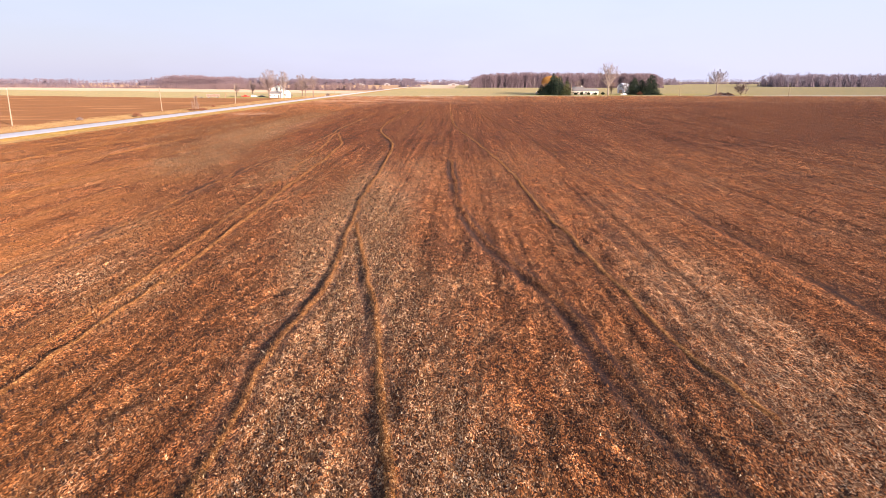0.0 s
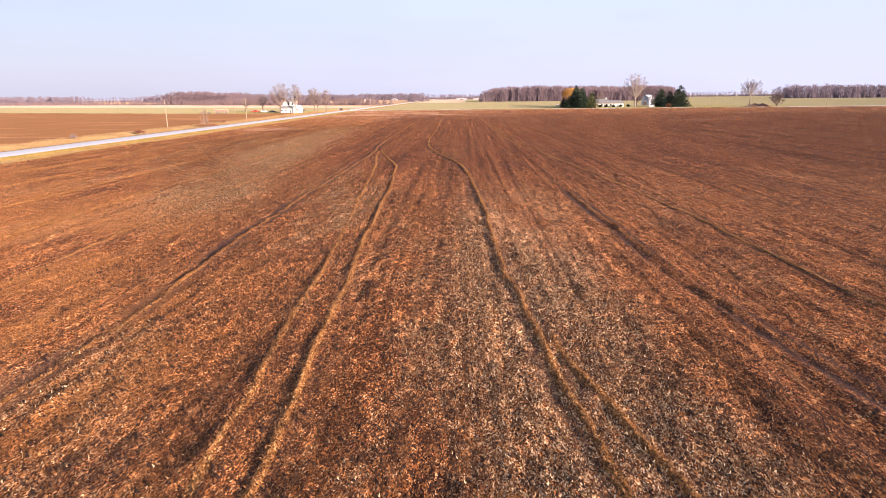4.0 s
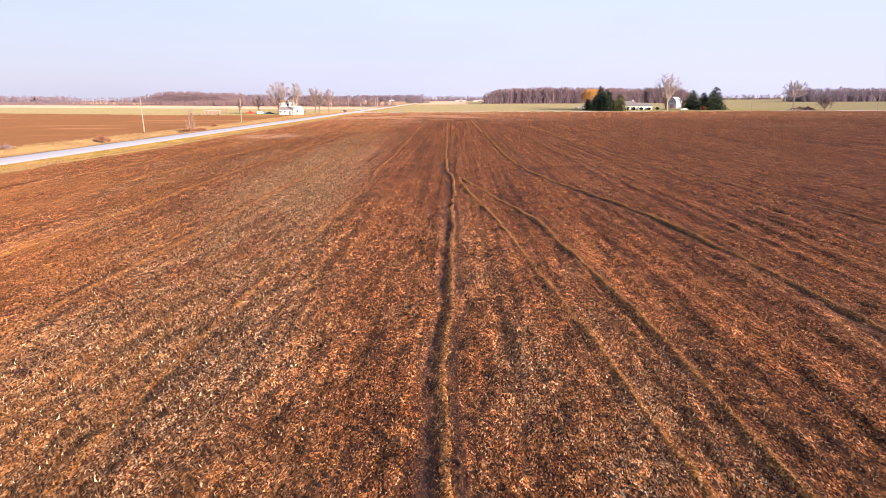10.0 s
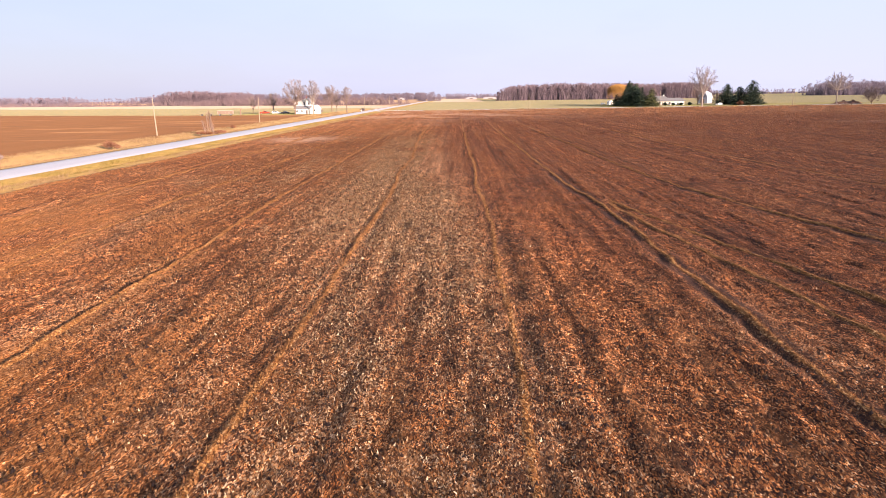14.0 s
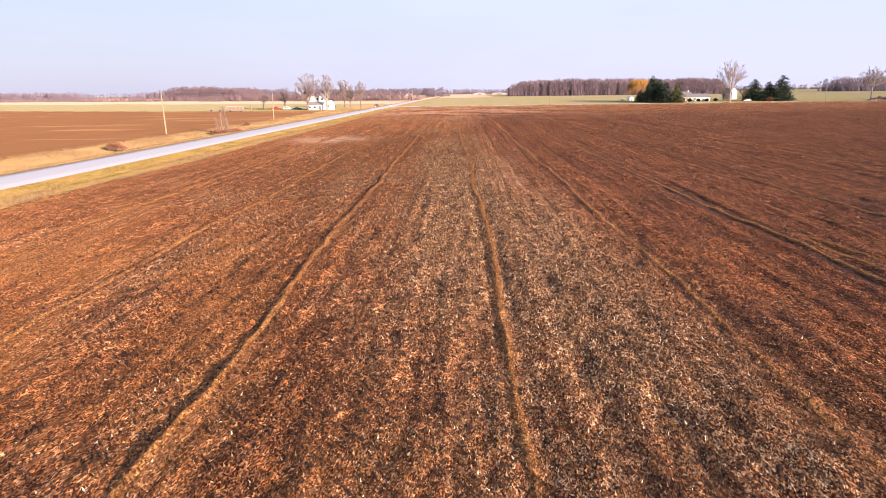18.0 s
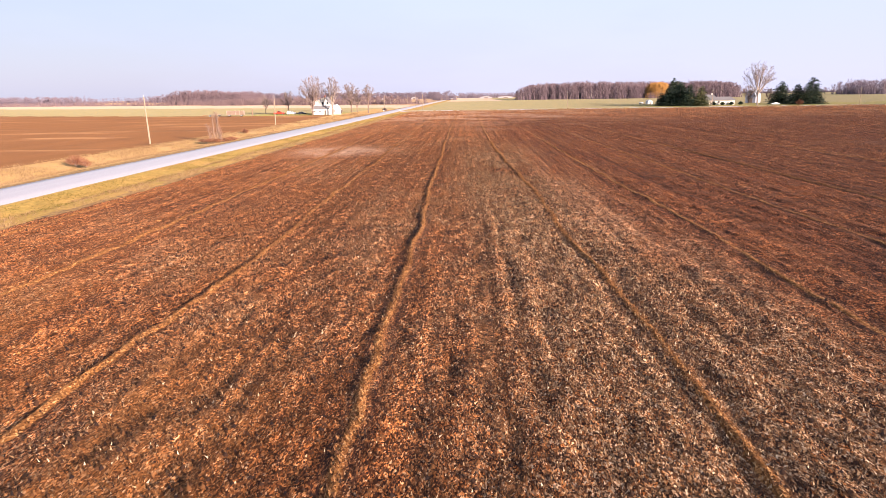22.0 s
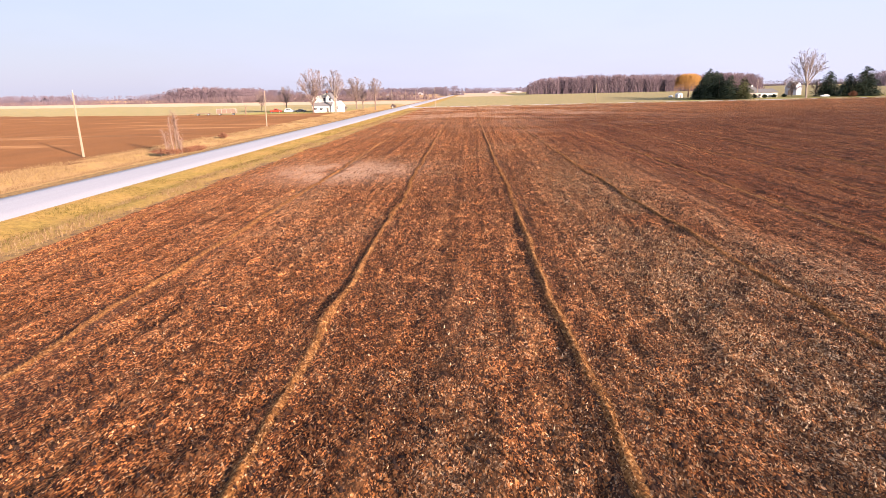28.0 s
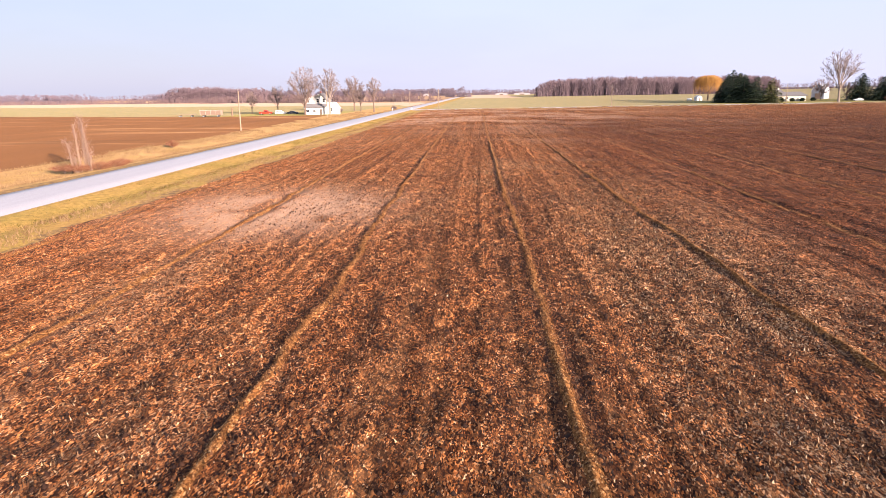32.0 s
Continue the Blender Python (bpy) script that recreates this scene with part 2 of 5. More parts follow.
k.bump(b, 0.4, 0.02)
ROAD = k.color(col)


# ---------------------------------------------------------------- building helpers
def link_mesh(name, verts, faces, mats, parent=None, label="", idx=None, smooth=False):
    me = bpy.data.meshes.new(name)
    me.from_pydata(verts, [], faces)
    for m in mats if isinstance(mats, (list, tuple)) else [mats]:
        me.materials.append(m)
    if idx is not None:
        me.polygons.foreach_set("material_index", np.asarray(idx, dtype=np.int32))
    if smooth:
        me.polygons.foreach_set("use_smooth", np.ones(len(me.polygons), dtype=bool))
    me.update()
    ob = new(name, me)
    if parent is not None:
        ob.parent = parent
    if label:
        ob["label"] = label
    return ob


def part(name, bm, material, parent, label="", smooth=False):
    """Links a bmesh as one mesh object under a thing or part."""
    me = bpy.data.meshes.new(name)
    bm.to_mesh(me)
    bm.free()
    me.materials.append(material)
    if smooth:
        me.polygons.foreach_set("use_smooth", np.ones(len(me.polygons), dtype=bool))
    ob = new(name, me)
    if parent is not None:
        ob.parent = parent
    if label:
        ob["label"] = label
    return ob


def thing(name, x, y, z, label, category, group="", kind="", turn=0.0):
    e = new(name)
    e.matrix_world = pose(x, y, z, 0, 0, turn)
    return tagged(e, label, category, group, kind)


def quad_grid(name, xs, ys, zfun, mats, idxfun):
    """A terrain sheet over lines xs and ys; zfun and idxfun take arrays."""
    X, Y = np.meshgrid(xs, ys)
    Z = zfun(X, Y)
    nx, ny = len(xs), len(ys)
    co = np.stack([X, Y, Z], -1).reshape(-1, 3).astype(np.float32)
    a = (np.arange(ny - 1)[:, None] * nx + np.arange(nx - 1)[None, :]).ravel()
    f = np.stack([a, a + 1, a + 1 + nx, a + nx], 1).astype(np.int32)
    me = bpy.data.meshes.new(name)
    me.vertices.add(len(co))
    me.vertices.foreach_set("co", co.ravel())
    me.loops.add(f.size)
    me.loops.foreach_set("vertex_index", f.ravel())
    me.polygons.add(len(f))
    me.polygons.foreach_set("loop_start", np.arange(0, f.size, 4, dtype=np.int32))
    for m in mats:
        me.materials.append(m)
    cx = (X[:-1, :-1] + X[1:, 1:]) / 2
    cy = (Y[:-1, :-1] + Y[1:, 1:]) / 2
    me.polygons.foreach_set("material_index", idxfun(cx, cy).ravel().astype(np.int32))
    me.polygons.foreach_set("use_smooth", np.ones(len(f), dtype=bool))
    me.update(calc_edges=True)
    me.validate()
    return new(name, me)


rng = np.random.default_rng(7)


LATTICE = {}


def lattice(seed, n=256):
    if seed not in LATTICE:
        LATTICE[seed] = np.random.default_rng(seed).random((n, n))
    return LATTICE[seed]


def vnoise(x, y, seed=1):
    """Smooth value noise, 0 to 1, one cell a unit."""
    g = lattice(seed)
    xi, yi = np.floor(x).astype(int), np.floor(y).astype(int)
    u, w = x - xi, y - yi
    u, w = u * u * (3 - 2 * u), w * w * (3 - 2 * w)
    a, b = g[yi % 256, xi % 256], g[yi % 256, (xi + 1) % 256]
    c, d = g[(yi + 1) % 256, xi % 256], g[(yi + 1) % 256, (xi + 1) % 256]
    return (a * (1 - u) + b * u) * (1 - w) + (c * (1 - u) + d * u) * w


# ---------------------------------------------------------------- ground
# Soil ridges left between the passes of a nine-metre harrow; each is a line of a few bends, south to north.
RIDGES, KINDS = [], []


def ridge(crest, furrow, *bends):
    """One line: how much of it is a straw-clad crest, how much a bare furrow, and its bends."""
    RIDGES.append(bends)
    KINDS.append((crest, furrow))


ridge(0.5, 0.35, (-34.8, -60), (-34.8, 20), (-34.4, 35), (-35.1, 55), (-35.5, 300))
ridge(0.8, 0.9, (-25.4, -90), (-25.6, -14), (-25.2, 2), (-25.4, 15), (-25.8, 25), (-25.9, 60), (-27.0, 140), (-28.0, 300))
ridge(1.0, 0.35, (-16.5, -110), (-16.5, -25), (-16.6, -16), (-16.1, -3), (-16.2, 10), (-16.6, 17), (-16.9, 25), (-16.75, 33), (-17.15, 43), (-16.8, 52),
      (-17.3, 67), (-17.9, 105), (-18.4, 150), (-19.5, 310))
ridge(1.15, 0.75, (-7.0, -110), (-7.2, -45), (-7.3, -30), (-7.7, -20), (-7.9, -12), (-7.75, -3), (-8.05, 4), (-7.8, 10), (-8.2, 20), (-8.4, 32), (-8.35, 42),
      (-8.75, 53), (-8.6, 61), (-9.1, 83), (-9.4, 107), (-9.8, 165), (-10.5, 310))
ridge(1.2, 0.4, (2.6, -130), (1.6, -63), (2.0, -52), (2.0, -30), (1.9, -12), (1.6, -4), (1.15, 5), (1.15, 14), (1.35, 24), (0.9, 36), (0.2, 48), (-0.3, 62),
      (-0.7, 84), (-1.2, 125), (-1.5, 310))
ridge(0.35, 0.6, (10.3, -140), (10.8, -103), (9.8, -86), (10.2, -77), (9.8, -68), (10.1, -58), (10.1, -40), (10.3, -20), (9.8, -6), (9.9, 15), (9.5, 40),
      (9.2, 60), (8.6, 160), (7.2, 300))
ridge(0.35, 1.4, (19.8, -150), (19.8, -120), (20.1, -108), (19.9, -98), (19.4, -88), (19.5, -76), (19.2, -68), (19.5, -58), (19.4, -40), (19.6, -17), (18.5, -4),
      (18.2, 15), (18.0, 40), (17.2, 100), (16.0, 300))
ridge(0.6, 0.35, (29.0, -145), (28.7, -125), (28.2, -118), (27.5, -108), (27.0, -97), (26.2, -84), (25.3, -75), (24.4, -62), (23.2, -45), (21.8, -33), (20.0, -16))
ridge(1.1, 0.55, (30.2, -145), (29.8, -124), (29.6, -114), (29.0, -103), (28.6, -95), (28.1, -85), (27.7, -76), (27.3, -65), (26.6, -53), (26.0, -43), (23.6, -31), (20.3, -15))
ridge(0.75, 1.0, (39.5, -150), (39.2, -140), (38.9, -135), (39.2, -127), (39.2, -120), (38.3, -110), (37.4, -98), (37.1, -87), (36.7, -70), (35.8, -53), (34.9, -40),
      (32.2, -26), (28.6, -8), (27.6, 8), (27.5, 40), (26.4, 130), (25.5, 300))
ridge(0.95, 1.0, (45.3, -147), (44.7, -142), (43.9, -137), (43.0, -131), (42.0, -126), (41.0, -121), (38.5, -108))
ridge(0.2, 1.3, (55.0, -146), (53.8, -141), (53.0, -136), (52.2, -128), (50.5, -121), (48.7, -114), (47.5, -107), (46.5, -97), (46.3, -84), (45.8, -66))
ridge(0.4, 0.8, (57.5, -140), (56.2, -132), (55.8, -125), (54.8, -111), (53.9, -98), (53.6, -84), (52.6, -68), (49.8, -35), (45.2, 10), (43.0, 120), (42.0, 300))
ridge(0.15, 0.9, (58.5, -136), (58.2, -122), (58.1, -108))
ridge(0.2, 1.1, (67.8, -130), (68.0, -118), (66.8, -102), (65.2, -88), (63.8, -80), (64.0, -71))
ridge(0.25, 0.5, (37.5, 0), (36.0, 60), (34.6, 140), (33.5, 300))
ridge(0.25, 0.5, (62.0, -60), (57.5, 0), (54.0, 80), (51.0, 300))
CREST = np.array([c for c, f in KINDS] + [0.0])
FURROW = np.array([f for c, f in KINDS] + [0.0])
MEMO = {}


def ridge_near(x, y):
    """As ridge_distance, with the last answers kept."""
    key = (x.size, float(x.flat[0]), float(y.flat[-1]), float(x.flat[x.size // 2]), float(y.flat[y.size // 2]))
    if key not in MEMO:
        if len(MEMO) > 3:
            MEMO.clear()
        MEMO[key] = ridge_distance(x, y)
    return MEMO[key]


def ridge_offset(x, y):
    return ridge_near(x, y)[0]


def ridge_kind(x, y):
    """Crest and furrow of the nearest ridge; the eastern furrows fade to the north."""
    i = ridge_near(x, y)[1]
    return CREST[i], FURROW[i] * np.where(i > 4, 1 - 0.75 * np.clip((y + 10) / 50, 0, 1), 1.0)


LINES = {}


def ridge_line(i, y):
    """Where ridge i runs at each y, from a table of tenths of a metre."""
    if i not in LINES:
        t = np.arange(-400, 420, 0.1)
        LINES[i] = t, ridge_course(i, t)
    return np.interp(y, *LINES[i])


def ridge_course(i, y):
    """Rounded bends and small wobbles."""
    pts = RIDGES[i]
    px, py = np.array([p[0] for p in pts]), np.array([p[1] for p in pts])
    t = np.linspace(0, len(pts) - 1, 24 * len(pts))
    cx = sum(np.interp(t + d, np.arange(len(pts)), px) for d in (-0.25, 0, 0.25)) / 3
    cy = sum(np.interp(t + d, np.arange(len(pts)), py) for d in (-0.25, 0, 0.25)) / 3
    wob = (vnoise(y / 2.1, y * 0 + 3.3, 20 + i) - 0.5) * 0.22 + (vnoise(y / 7, y * 0 + 1.7, 50 + i) - 0.5) * 0.26
    return np.interp(y, cy, cx) + wob


def ridge_distance(x, y):
    """Signed sideways distance from the nearest ridge (positive: east), and that ridge's strength there."""
    best = np.full(x.shape, 1e3)
    which = np.full(x.shape, len(RIDGES))
    for i, pts in enumerate(RIDGES):
        lx = ridge_line(i, y[:, :1])[:, 0][:, None] + 0 * x if y.ndim == 2 else ridge_line(i, y)
        near = (np.abs(x - lx) < 3) & (y > pts[0][1]) & (y < pts[-1][1])
        d = x[near] - lx[near]
        which[near] = np.where(np.abs(d) < np.abs(best[near]), i, which[near])
        best[near] = np.where(np.abs(d) < np.abs(best[near]), d, best[near])
    return best, which


def field_mask(x, y):
    edge = -36.6 + (vnoise(y / 4.0, y * 0, 3) - 0.5) * 1.2
    return (x > edge) & (y < 329 + (vnoise(x / 9.0, x * 0, 4) - 0.5) * 3)


def ground_z(x, y):
    z = (vnoise(x / 23, y / 31, 5) - 0.5) * 0.25
    inside = np.clip((x + 37.5) / 2.0, 0, 1) * np.clip((331 - y) / 3, 0, 1)
    d = ridge_offset(x, y)
    live = 0.65 + 0.35 * np.clip(vnoise(x * 0 + d * 0 + np.floor(x / 4.5), y / 9, 9) * 1.9 - 0.35, 0, 1)
    live = live * (1 - 0.55 * np.clip((y - 120) / 60, 0, 1))
    cw, fw = ridge_kind(x, y)
    ridge = 0.025 * cw * np.exp(-(d / 0.18) ** 2) - np.where(fw > 0.95, 0.085, 0.025) * fw * np.exp(-((d + 0.40) / 0.24) ** 2) - 0.03 * fw * np.exp(-((d - 0.6) / 0.3) ** 2)
    rows = 0.011 * np.sin((x + 0.6 * vnoise(x / 7, y / 12, 6)) * 2 * math.pi / 0.76)
    clod = (vnoise(x / 0.30, y / 0.80, 7) - 0.5) * 0.10 + (vnoise(x / 0.9, y / 1.9, 8) - 0.5) * 0.12
    # shallow tine marks along the passes
    bend = x + 4.0 * vnoise(x / 60, y / 110, 61)
    broad = 1 + 1.3 * np.clip((x - 55 - 0.15 * y) / 30, 0, 1)
    clod = clod + (vnoise(bend / 0.62, y / 22, 62) - 0.5) * 0.07 + ((vnoise(bend / 1.5, y / 60, 63) - 0.5) * 0.055 + (vnoise(bend / 3.4, y / 120, 64) - 0.5) * 0.03) * broad
    z = z + inside * (ridge * live + rows + clod)
    # ditch west of the road, low crown under the road
    z = z - 0.55 * np.exp(-((x + 57.5) / 2.6) ** 2) - 0.25 * np.exp(-((x + 40.5) / 1.6) ** 2)
    road = np.clip(1 - np.abs(x + 47.4) / 5.2, 0, 1)
    z = z * (1 - np.clip(road * 3, 0, 1)) + 0.02 * np.clip(road * 3, 0, 1)
    return z


def spread(a, b, first, grow):
    out, s = [], first
    while a < b:
        a += s
        s *= grow
        out.append(a)
    return out


xs = np.array(sorted(set([-4600 + i * 0 for i in range(1)] + [-54 - v for v in spread(0, 4500, 1.0, 1.13)]
                         + list(np.arange(-54, -36, 0.4)) + list(np.arange(-36, 58, 0.19)) + list(np.arange(58, 90, 0.42)) + [90 + v for v in spread(0, 190, 0.45, 1.011)] + [282 + v for v in spread(0, 4300, 2.2, 1.13)])))
ys = np.array(sorted(set(list(np.arange(-150, 110, 0.56)) + [-150 - v for v in spread(0, 700, 0.6, 1.3)]
                         + [110 + v for v in spread(0, 250, 0.6, 1.017)] + [360 + v for v in spread(0, 4500, 4, 1.09)])))


def ground_zone(x, y):
    """0 tilled, 1 east verge, 2 ditch, 3 bare field, 4 wheat, 5 stubble, 6 lawn."""
    j = (vnoise(x / 6, y / 6, 11) - 0.5)
    k = np.full(x.shape, 4)
    west = x < -47
    k = np.where(west & (y > 425 - 0.545 * x + j * 10) & (y < 545 - 0.71 * x), 5, k)
    k = np.where(west & (y < 285 - 0.43 * (x + 118) * (x < -118) + j * 2), 3, k)
    k = np.where(west & (x > -112) & (y > 283 + j * 3) & (y < 335), 6, k)
    k = np.where(west & (x > -64.0 + j * 3.0 - np.clip((y - 160) * 0.05, 0, 6)) & (y < 420), 2, k)
    # darker strip along the road's west edge
    k = np.where(west & (x > -52.9 + j * 0.7) & (y < 700), 8, k)
    k = np.where(west & (y >= 545 - 0.71 * x), 7, k)
    k = np.where(~west & (y > 860) & (x < 40), 5, k)
    k = np.where(~west & (y > 352 + j * 3) & (y < 430) & (x > 100) & (x < 290), 6, k)
    k = np.where(~west & (y <= 352) & (x < 420), 2, k)
    k = np.where(~west & (x < -36), 1, k)
    k = np.where(field_mask(x, y) & (x < 700), 0, k)
    k = np.where((k == 0) & (x < -36.0 + j * 0.6) & (y < 329), 8, k)
    return k


def lane(y):
    """Middle of the strip of field that lies under the flight."""
    return np.interp(y, [-150, -112, -75, -30, 10, 60], [45, 33, 20, -1, -10, -10])


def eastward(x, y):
    """East of the strip: soil colour darkened as if shaded, litter thinned."""
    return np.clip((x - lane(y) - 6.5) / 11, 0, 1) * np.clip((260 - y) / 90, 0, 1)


def straw_cover(x, y):
    """Swaths where the straw lies thicker and paler."""
    n = vnoise(x / 5.0, y / 14.0, 14) * 0.6 + vnoise(x / 1.7, y / 4.0, 15) * 0.4
    s1 = np.exp(-((x - np.interp(y, [-80, -66, -52, -28, 5, 30, 60], [10, 8.2, 5.5, 3.2, 2.3, 0.8, 0.3])) / 6.2) ** 4) * np.clip((y + 88) / 20, 0, 1) * np.clip((95 - y) / 60, 0, 1)
    s2 = np.exp(-((x - np.interp(y, [-145, -130, -117, -100, -88], [45, 41.3, 39.5, 38.4, 39.0])) / 4.4) ** 4) * np.clip((-60 - y) / 22, 0, 1)
    s2 = s2 + 0.8 * np.exp(-((x - 59.8) / 3.2) ** 4) * np.clip((-108 - y) / 18, 0, 1)
    base = np.clip(n * 2.2 - 1.15, 0, 1) * (0.55 + 0.4 * np.clip((-55 - y) / 30, 0, 1)) * (1 - 0.7 * eastward(x, y))
    return np.clip(np.maximum(base, (s1 + s2) * np.clip(n * 2.4 - 0.25, 0, 1)), 0, 1)


def dry_cover(x, y):
    """Bleached patches of dry soil."""
    n = vnoise(x / 2.6, y / 4.5, 16) * 0.6 + vnoise(x / 0.9, y / 1.2, 17) * 0.4
    p = np.exp(-(((x + 25.0) / 8.5) ** 2 + ((y - 72) / 9.5) ** 2) ** 1.5)
    n2 = vnoise(x / 14, y / 7, 18)
    far = np.clip((y - 140) / 70, 0, 1) * np.clip(n2 * 3.0 - 1.15, 0, 1) * np.clip((70 - x) / 50, 0, 1)
    few = np.clip((vnoise(x / 30, y / 6, 19) - 0.80) * 6, 0, 1) * np.clip((y - 60) / 60, 0, 1) * 0.5
    return np.clip(np.maximum(np.maximum(p, far), few) * np.clip(n * 2.2 - 0.2, 0.15, 1), 0, 1)


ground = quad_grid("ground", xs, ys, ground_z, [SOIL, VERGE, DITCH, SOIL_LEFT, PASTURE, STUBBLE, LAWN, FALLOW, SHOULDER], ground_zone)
def ridge_live(x, y):
    return np.clip(vnoise(np.floor(x / 4.5), y / 9, 9) * 1.9 - 0.25, 0.75, 1) * ((x > -36) & (y < 328))


def crest_and_light(x, y):
    west = np.clip((lane(y) - 1 - x) / 9, 0, 1) * (x > -36) * (1 - np.clip((y + 25) / 40, 0, 1))
    # sun-facing brightness west of the strip, put into the colour as orange
    west_light = 0.55 * west * np.clip(vnoise(x / 2.3, y / 7, 71) * 1.6 - 0.2, 0, 1)
    return np.maximum(west_light, 0.9 * ridge_kind(x, y)[0] * ridge_live(x, y) * np.exp(-((ridge_offset(x, y) - 0.03) / 0.14) ** 2))


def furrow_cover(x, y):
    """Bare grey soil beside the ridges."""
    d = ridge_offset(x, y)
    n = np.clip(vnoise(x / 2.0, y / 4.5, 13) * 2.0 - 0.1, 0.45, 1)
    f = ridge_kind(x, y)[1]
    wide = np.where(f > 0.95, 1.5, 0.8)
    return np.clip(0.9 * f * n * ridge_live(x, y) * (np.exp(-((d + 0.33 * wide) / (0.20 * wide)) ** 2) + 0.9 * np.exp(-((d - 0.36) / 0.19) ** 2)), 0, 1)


def shade_cover(x, y):
    """Side shade put into the soil colour east of the strip, redder too."""
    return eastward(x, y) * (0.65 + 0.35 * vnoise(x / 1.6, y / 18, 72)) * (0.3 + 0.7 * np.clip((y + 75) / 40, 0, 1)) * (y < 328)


for attr, fun in (("straw", straw_cover), ("dry", dry_cover), ("crest", crest_and_light), ("furrow", furrow_cover), ("damp_shade", shade_cover)):
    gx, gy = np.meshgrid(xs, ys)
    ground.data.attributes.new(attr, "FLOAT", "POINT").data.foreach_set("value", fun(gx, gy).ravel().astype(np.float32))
tagged(ground, "flat farmland of tilled brown soil, verges and winter wheat", "ground", kind="structure")


def road_strip(name, along, a, b, centre, width, z, label, steps=120):
    """A slightly crowned strip with ragged shoulders along y (or x)."""
    verts, faces = [], []
    prof = (-0.5, -0.46, -0.2, 0.2, 0.46, 0.5)
    zs = (-0.25, 0.0, 0.05, 0.05, 0.0, -0.25)
    for i in range(steps + 1):
        s = a + (b - a) * (i / steps) ** 1.6
        w = width + (float(vnoise(np.array([s / 5.0]), np.array([0.5]), 31)[0]) - 0.5) * 0.5
        for p, dz in zip(prof, zs):
            q = centre + p * w
            verts.append((q, s, z + dz) if along == "y" else (s, q, z + dz))
    for i in range(steps):
        for j in range(len(prof) - 1):
            q = i * len(prof) + j
            faces.append((q, q + 1, q + 1 + len(prof), q + len(prof)))
    ob = link_mesh(name, verts, faces, ROAD, smooth=True)
    return tagged(ob, label, "road", kind="structure")


road_strip("road", "y", -240, 3800, -47.5, 7.7, 0.1, "straight pale grey country road of worn gravel and tar", 260)
road_strip("road", "x", -43.4, 900, 340.5, 6.2, 0.12, "narrow pale side road along the field's end", 120)


# ---------------------------------------------------------------- more materials
BARK = plain("bark", (0.15, 0.10, 0.085), (0.27, 0.19, 0.155), 3.0, 0.9, bump=0.5, dist=0.03)
COTTON_BARK = plain("grey_bark", (0.25, 0.195, 0.170), (0.42, 0.34, 0.29), 3.0, 0.9, bump=0.5, dist=0.03)
TWIG = island_mat("twigs", ((0.0, (0.14, 0.100, 0.100)), (0.5, (0.215, 0.158, 0.150)), (1.0, (0.31, 0.235, 0.215))))
RUSSET = island_mat("russet_twigs", ((0.0, (0.17, 0.105, 0.09)), (0.5, (0.24, 0.155, 0.13)), (1.0, (0.31, 0.21, 0.17))))
# purple-grey twigs, with some bluish distance haze mixed into the colour
WOODS = island_mat("bare_woods", ((0.0, (0.135, 0.094, 0.118)), (0.55, (0.180, 0.126, 0.150)), (0.96, (0.225, 0.162, 0.182)), (1.0, (0.34, 0.27, 0.27))))
WOOD_TRUNKS = island_mat("wood_trunks", ((0.0, (0.16, 0.12, 0.12)), (0.7, (0.28, 0.22, 0.21)), (1.0, (0.46, 0.39, 0.36))))
# trees near the horizon carry the distance haze in their own colour
HAZY_WOODS = island_mat("hazy_woods", ((0.0, (0.145, 0.112, 0.150)), (0.6, (0.170, 0.132, 0.172)), (1.0, (0.200, 0.158, 0.192))))
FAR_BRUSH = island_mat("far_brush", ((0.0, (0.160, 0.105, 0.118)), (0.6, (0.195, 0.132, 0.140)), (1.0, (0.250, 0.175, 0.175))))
BRUSH = island_mat("red_brush", ((0.0, (0.140, 0.052, 0.032)), (0.5, (0.230, 0.094, 0.052)), (1.0, (0.320, 0.170, 0.100))))
SPRUCE = island_mat("spruce_needles", ((0.0, (0.010, 0.022, 0.018)), (0.6, (0.024, 0.042, 0.027)), (1.0, (0.060, 0.074, 0.036))))
SPRUCE_PALE = island_mat("young_spruce_needles", ((0.0, (0.030, 0.042, 0.020)), (0.6, (0.075, 0.085, 0.034)), (1.0, (0.160, 0.150, 0.062))))
WILLOW = island_mat("willow_twigs", ((0.0, (0.30, 0.15, 0.040)), (0.6, (0.44, 0.225, 0.055)), (1.0, (0.55, 0.31, 0.10))))
DRY_GRASS = island_mat("dry_grass", ((0.0, (0.165, 0.094, 0.044)), (0.5, (0.250, 0.152, 0.074)), (1.0, (0.350, 0.232, 0.122))))
LOW_GRASS = island_mat("low_grass", ((0.0, (0.085, 0.072, 0.012)), (0.5, (0.155, 0.110, 0.021)), (1.0, (0.225, 0.150, 0.044))))
STRAW = island_mat("straw_bits", ((0.0, (0.007, 0.004, 0.003)), (0.32, (0.022, 0.008, 0.004)), (0.62, (0.050, 0.017, 0.005)),
                                  (0.84, (0.090, 0.032, 0.009)), (0.95, (0.150, 0.066, 0.022)), (1.0, (0.260, 0.160, 0.090))), 0.8)
STRAW_PALE = island_mat("pale_straw_bits", ((0.0, (0.018, 0.009, 0.007)), (0.36, (0.080, 0.035, 0.015)), (0.70, (0.235, 0.128, 0.058)), (0.89, (0.410, 0.272, 0.155)), (1.0, (0.600, 0.470, 0.330))), 0.8)
